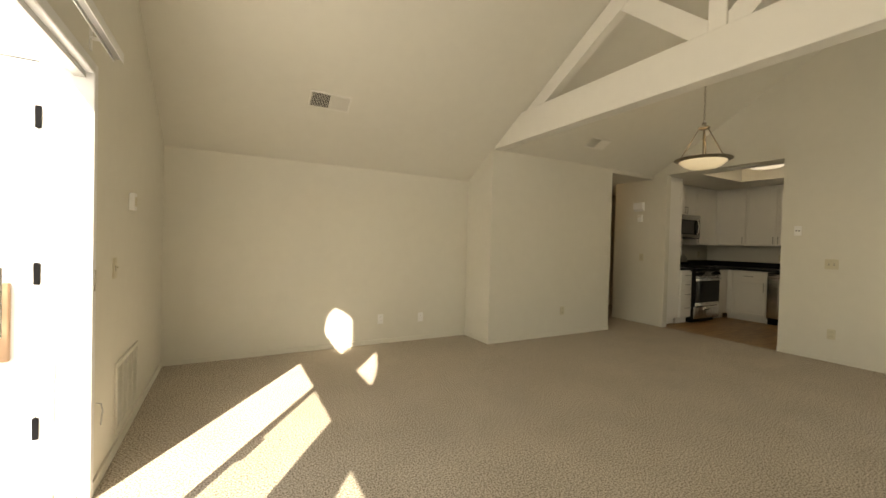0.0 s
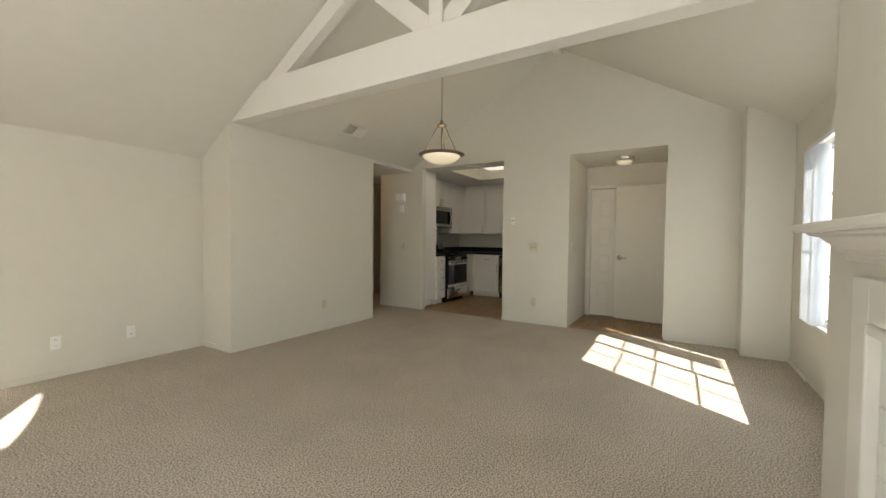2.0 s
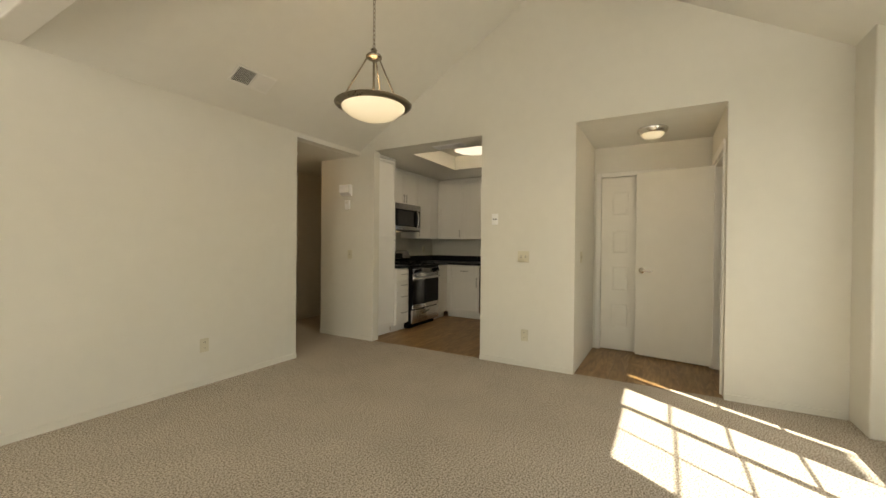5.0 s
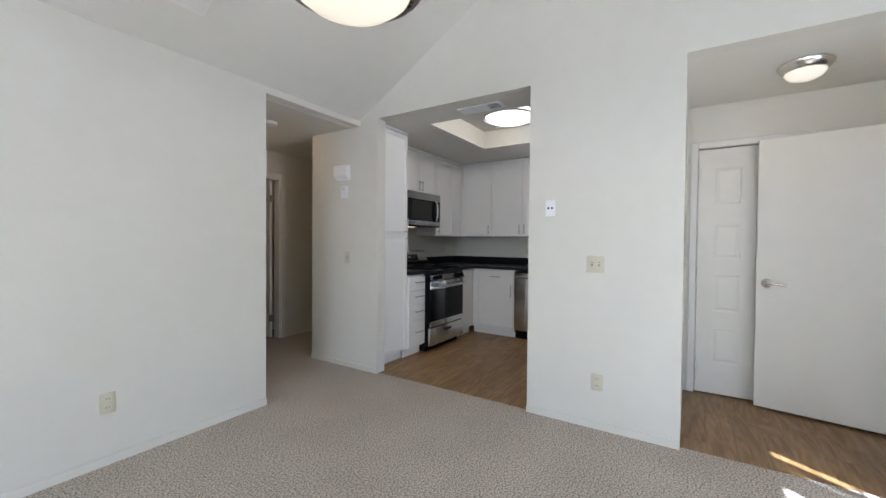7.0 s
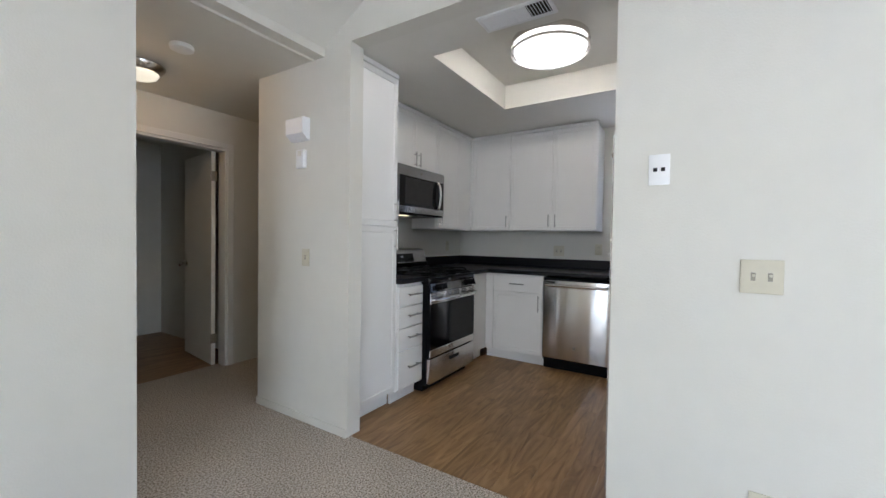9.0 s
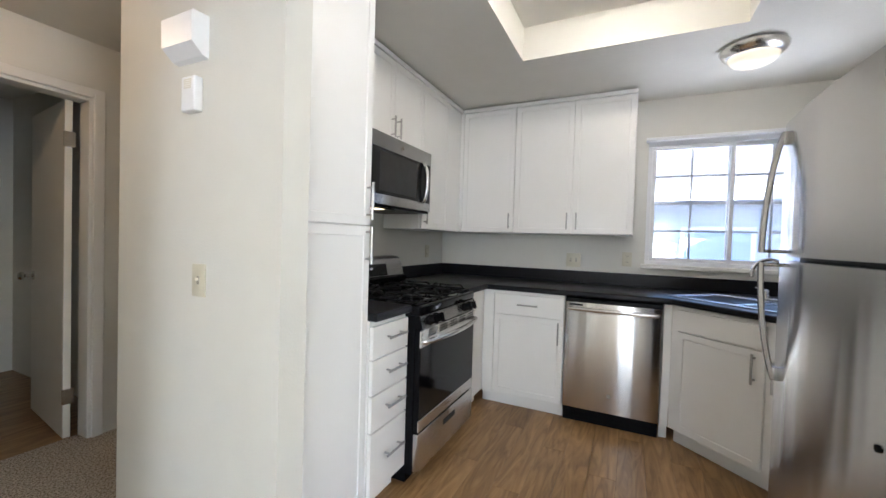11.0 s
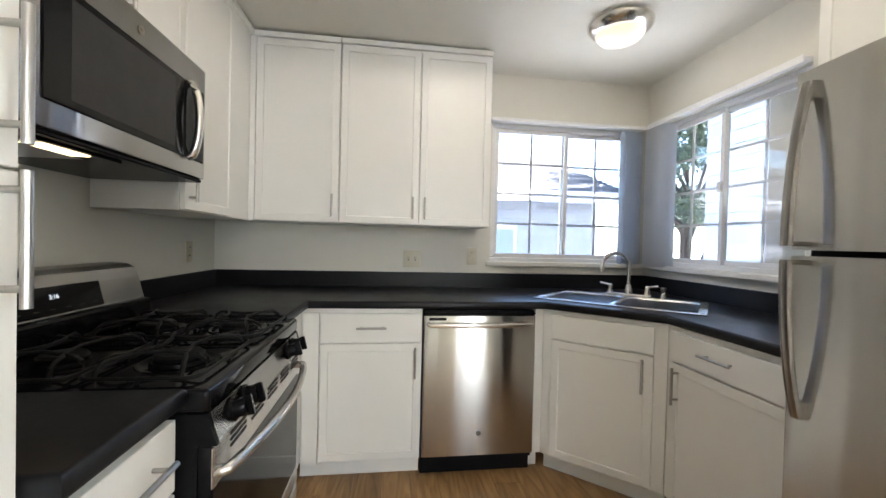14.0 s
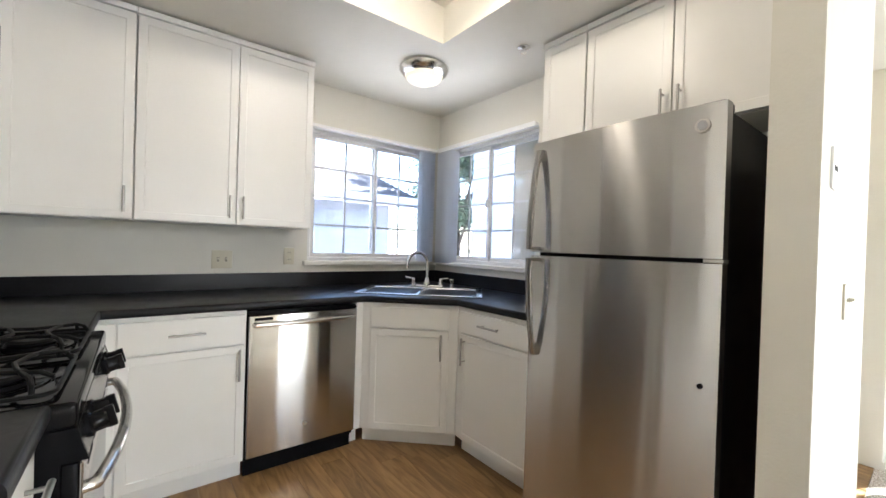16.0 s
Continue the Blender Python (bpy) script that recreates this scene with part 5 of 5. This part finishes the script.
setting("ground", gr, BOUNCE, "unseen pale ground below the upper floor, bouncing daylight in", "ground")


def house(name, label, x0, x1, y0, y1, z0, z1, ridge, along="y"):
    h = thing(name, label, "house", "neighbouring houses", "", pose(0, 0, 0))
    part("wall", boxes((x0, x1, y0, y1, z0, z1)), SIDING, h)
    n = int((z1 - z0) / .2)
    for face in (0, 1):
        bm = bmesh.new()
        for i in range(n):
            z = z0 + i * .2
            if face == 0:
                prism(bm, [(x0 - .025, z), (x0, z), (x0, z + .2)], "y", y0, y1)
            else:
                prism(bm, [(y1 + .025, z), (y1, z), (y1, z + .2)], "x", x0, x1)
        tagged(part("siding_boards", bm, SIDING, h), kind="stuff")
    c = (y0 + y1) / 2 if along == "x" else (x0 + x1) / 2
    o = .5
    bm = bmesh.new()
    if along == "y":
        prism(bm, [(x0 - o, z1 - .15), (c, ridge), (x1 + o, z1 - .15), (x1 + o, z1 - .32), (c, ridge - .17), (x0 - o, z1 - .32)], "y", y0 - o, y1 + o)
    else:
        prism(bm, [(y0 - o, z1 - .15), (c, ridge), (y1 + o, z1 - .15), (y1 + o, z1 - .32), (c, ridge - .17), (y0 - o, z1 - .32)], "x", x0 - o, x1 + o)
    rf = part("roof", bm, ROOFM, h, "grey shingle roof")
    if along == "y":
        bm = bmesh.new()
        m = 24
        for i in range(m):
            u, v = i / m, (i + 1) / m
            xa, za = x0 - o + (c - x0 + o) * u, z1 - .15 + (ridge - z1 + .15) * u
            xb, zb = x0 - o + (c - x0 + o) * v, z1 - .15 + (ridge - z1 + .15) * v
            prism(bm, [(xa, za + .004), (xb, zb + .004), (xa, za + .06)], "y", y0 - o, y1 + o)
        tagged(part("shingle_courses", bm, ROOFM, rf), kind="stuff")
    part("fascia", boxes((x0 - o - .03, x0 - o, y0 - o, y1 + o, z1 - .36, z1 - .12)), STUCCO, h)
    for k in range(3):
        y = y0 + (y1 - y0) * (k + .5) / 3
        wn_ = part("window", boxes((x0 - .06, x0 - .005, y - .6, y + .6, z0 + (z1 - z0) * .55, z0 + (z1 - z0) * .85)), STUCCO, h)
        part("pane", boxes((x0 - .068, x0 - .062, y - .52, y + .52, z0 + (z1 - z0) * .57, z0 + (z1 - z0) * .83)), PALEBLUE, wn_)
    return h


house("neighbour_house", "pale grey sided house with a shingle roof", 15.0, 25, -.5, 14, -3, 2.5, 4.4)
house("neighbour_house", "pale grey sided house behind the trees", 8.2, 12.5, -9, -1.0, -3, 4.4, 6.4, "x")


def tree(name, label, x, y, z0, height, crown, seed, leaves=5000):
    rnd = random.Random(seed)
    t = thing(name, label, "tree", "trees", "", pose(x, y, z0))
    bm = bmesh.new()
    cyl(bm, (0, 0, 0), (.05, .02, height * .62), .16, 10, .08)
    tips = []
    for i in range(11):
        a, zz = 2 * math.pi * i / 11 + rnd.random(), height * (.35 + .35 * rnd.random())
        q = Vector((crown * .62 * math.cos(a), crown * .62 * math.sin(a), zz + height * (.12 + .18 * rnd.random())))
        cyl(bm, (.02, .01, zz), q, .05, 6, .015)
        tips.append(q)
    tips += [Vector((rnd.uniform(-.4, .4) * crown, rnd.uniform(-.4, .4) * crown, height * rnd.uniform(.6, .95))) for _ in range(16)]
    part("trunk", bm, BARK, t)
    vs, fs = [], []
    for _ in range(leaves):
        c = rnd.choice(tips) + Vector((rnd.gauss(0, .3), rnd.gauss(0, .3), rnd.gauss(0, .26))) * crown * .42
        u = Vector((rnd.gauss(0, 1), rnd.gauss(0, 1), rnd.gauss(0, 1))).normalized()
        v = u.orthogonal().normalized()
        s = rnd.uniform(.03, .065)
        k = len(vs)
        vs += [c - u * s, c + v * s * .5, c + u * s, c - v * s * .5]
        fs.append((k, k + 1, k + 2, k + 3))
    me = bpy.data.meshes.new("crown")
    me.from_pydata([tuple(p) for p in vs], [], fs)
    me.materials.append(LEAF)
    ob = new("crown", me)
    ob.parent = t
    tagged(ob, "", "", "", "stuff")
    return t


tree("tree", "leafy green tree outside the kitchen corner", 14.7, -2.5, -3, 8.2, 1.6, 3, 14000)
tree("tree", "leafy green tree behind the neighbouring house", 27.0, 1.0, -3, 11, 3.2, 7, 9000)

tree("tree", "leafy tree shading the balcony", -4.85, -2.40, -3, 12.6, 1.15, 11, 5200)

# balcony outside the patio door
setting("balcony_floor", boxes((-2.2, X0 - .12, -.2, 3.6, -.25, -.03)), STUCCO, "pale balcony floor", "floor")
bs = thing("balcony_closet", "white painted balcony storage closet with a hinged door", "closet", "", "structure", pose(0, 0, 0))
part("wall", boxes((-2.0, .115, 3.10, 3.22, -.03, 2.6)), STUCCO, bs)
cd = part("door", boxes((-.79, .034, 3.07, 3.095, .02, 2.02), bevel=.003), VINYLW, bs)
for z in (.35, 1.06, 1.77):
    part("hinge", boxes((.026, .048, 3.050, 3.072, z - .05, z + .05), bevel=.002), BLACKM, cd)
part("frame", boxes((.038, .09, 3.06, 3.10, 0, 2.10), (-.87, -.794, 3.06, 3.10, 0, 2.10), (-.794, .038, 3.06, 3.10, 2.024, 2.10), bevel=.003), VINYLW, bs)
part("plaque", boxes((-.15, -.05, 3.045, 3.07, .67, 1.02), bevel=.003), WOODR, cd, "brown weathered wooden board")

# ---- vinyl planks ----
def planks(floor, x0, x1, y0, y1, w=.145, length=1.22):
    k, y = 0, y0
    while y < y1 - .001:
        wy = min(w, y1 - y)
        x = x0 - (k * .43 % 1.0) * length
        while x < x1:
            a, b = max(x, x0), min(x + length, x1)
            if b - a > .02:
                key = (round(b - a, 3), round(wy, 3))
                if key not in PLANK:
                    me = bpy.data.meshes.new("plank")
                    bm = boxes((0, key[0] - .0012, 0, key[1] - .0012, -.010, 0.0))
                    bm.to_mesh(me)
                    bm.free()
                    me.materials.append(VINYL)
                    PLANK[key] = me
                ob = new("plank", PLANK[key])
                ob.parent = floor
                ob.matrix_basis = pose(a, y, 0)
            x += length
        y, k = y + w, k + 1


PLANK = {}
planks(floor_k, X1 + .032, KX, KS, KN)
planks(floor_e, X1 + .032, EB + .06, .45, 1.90)
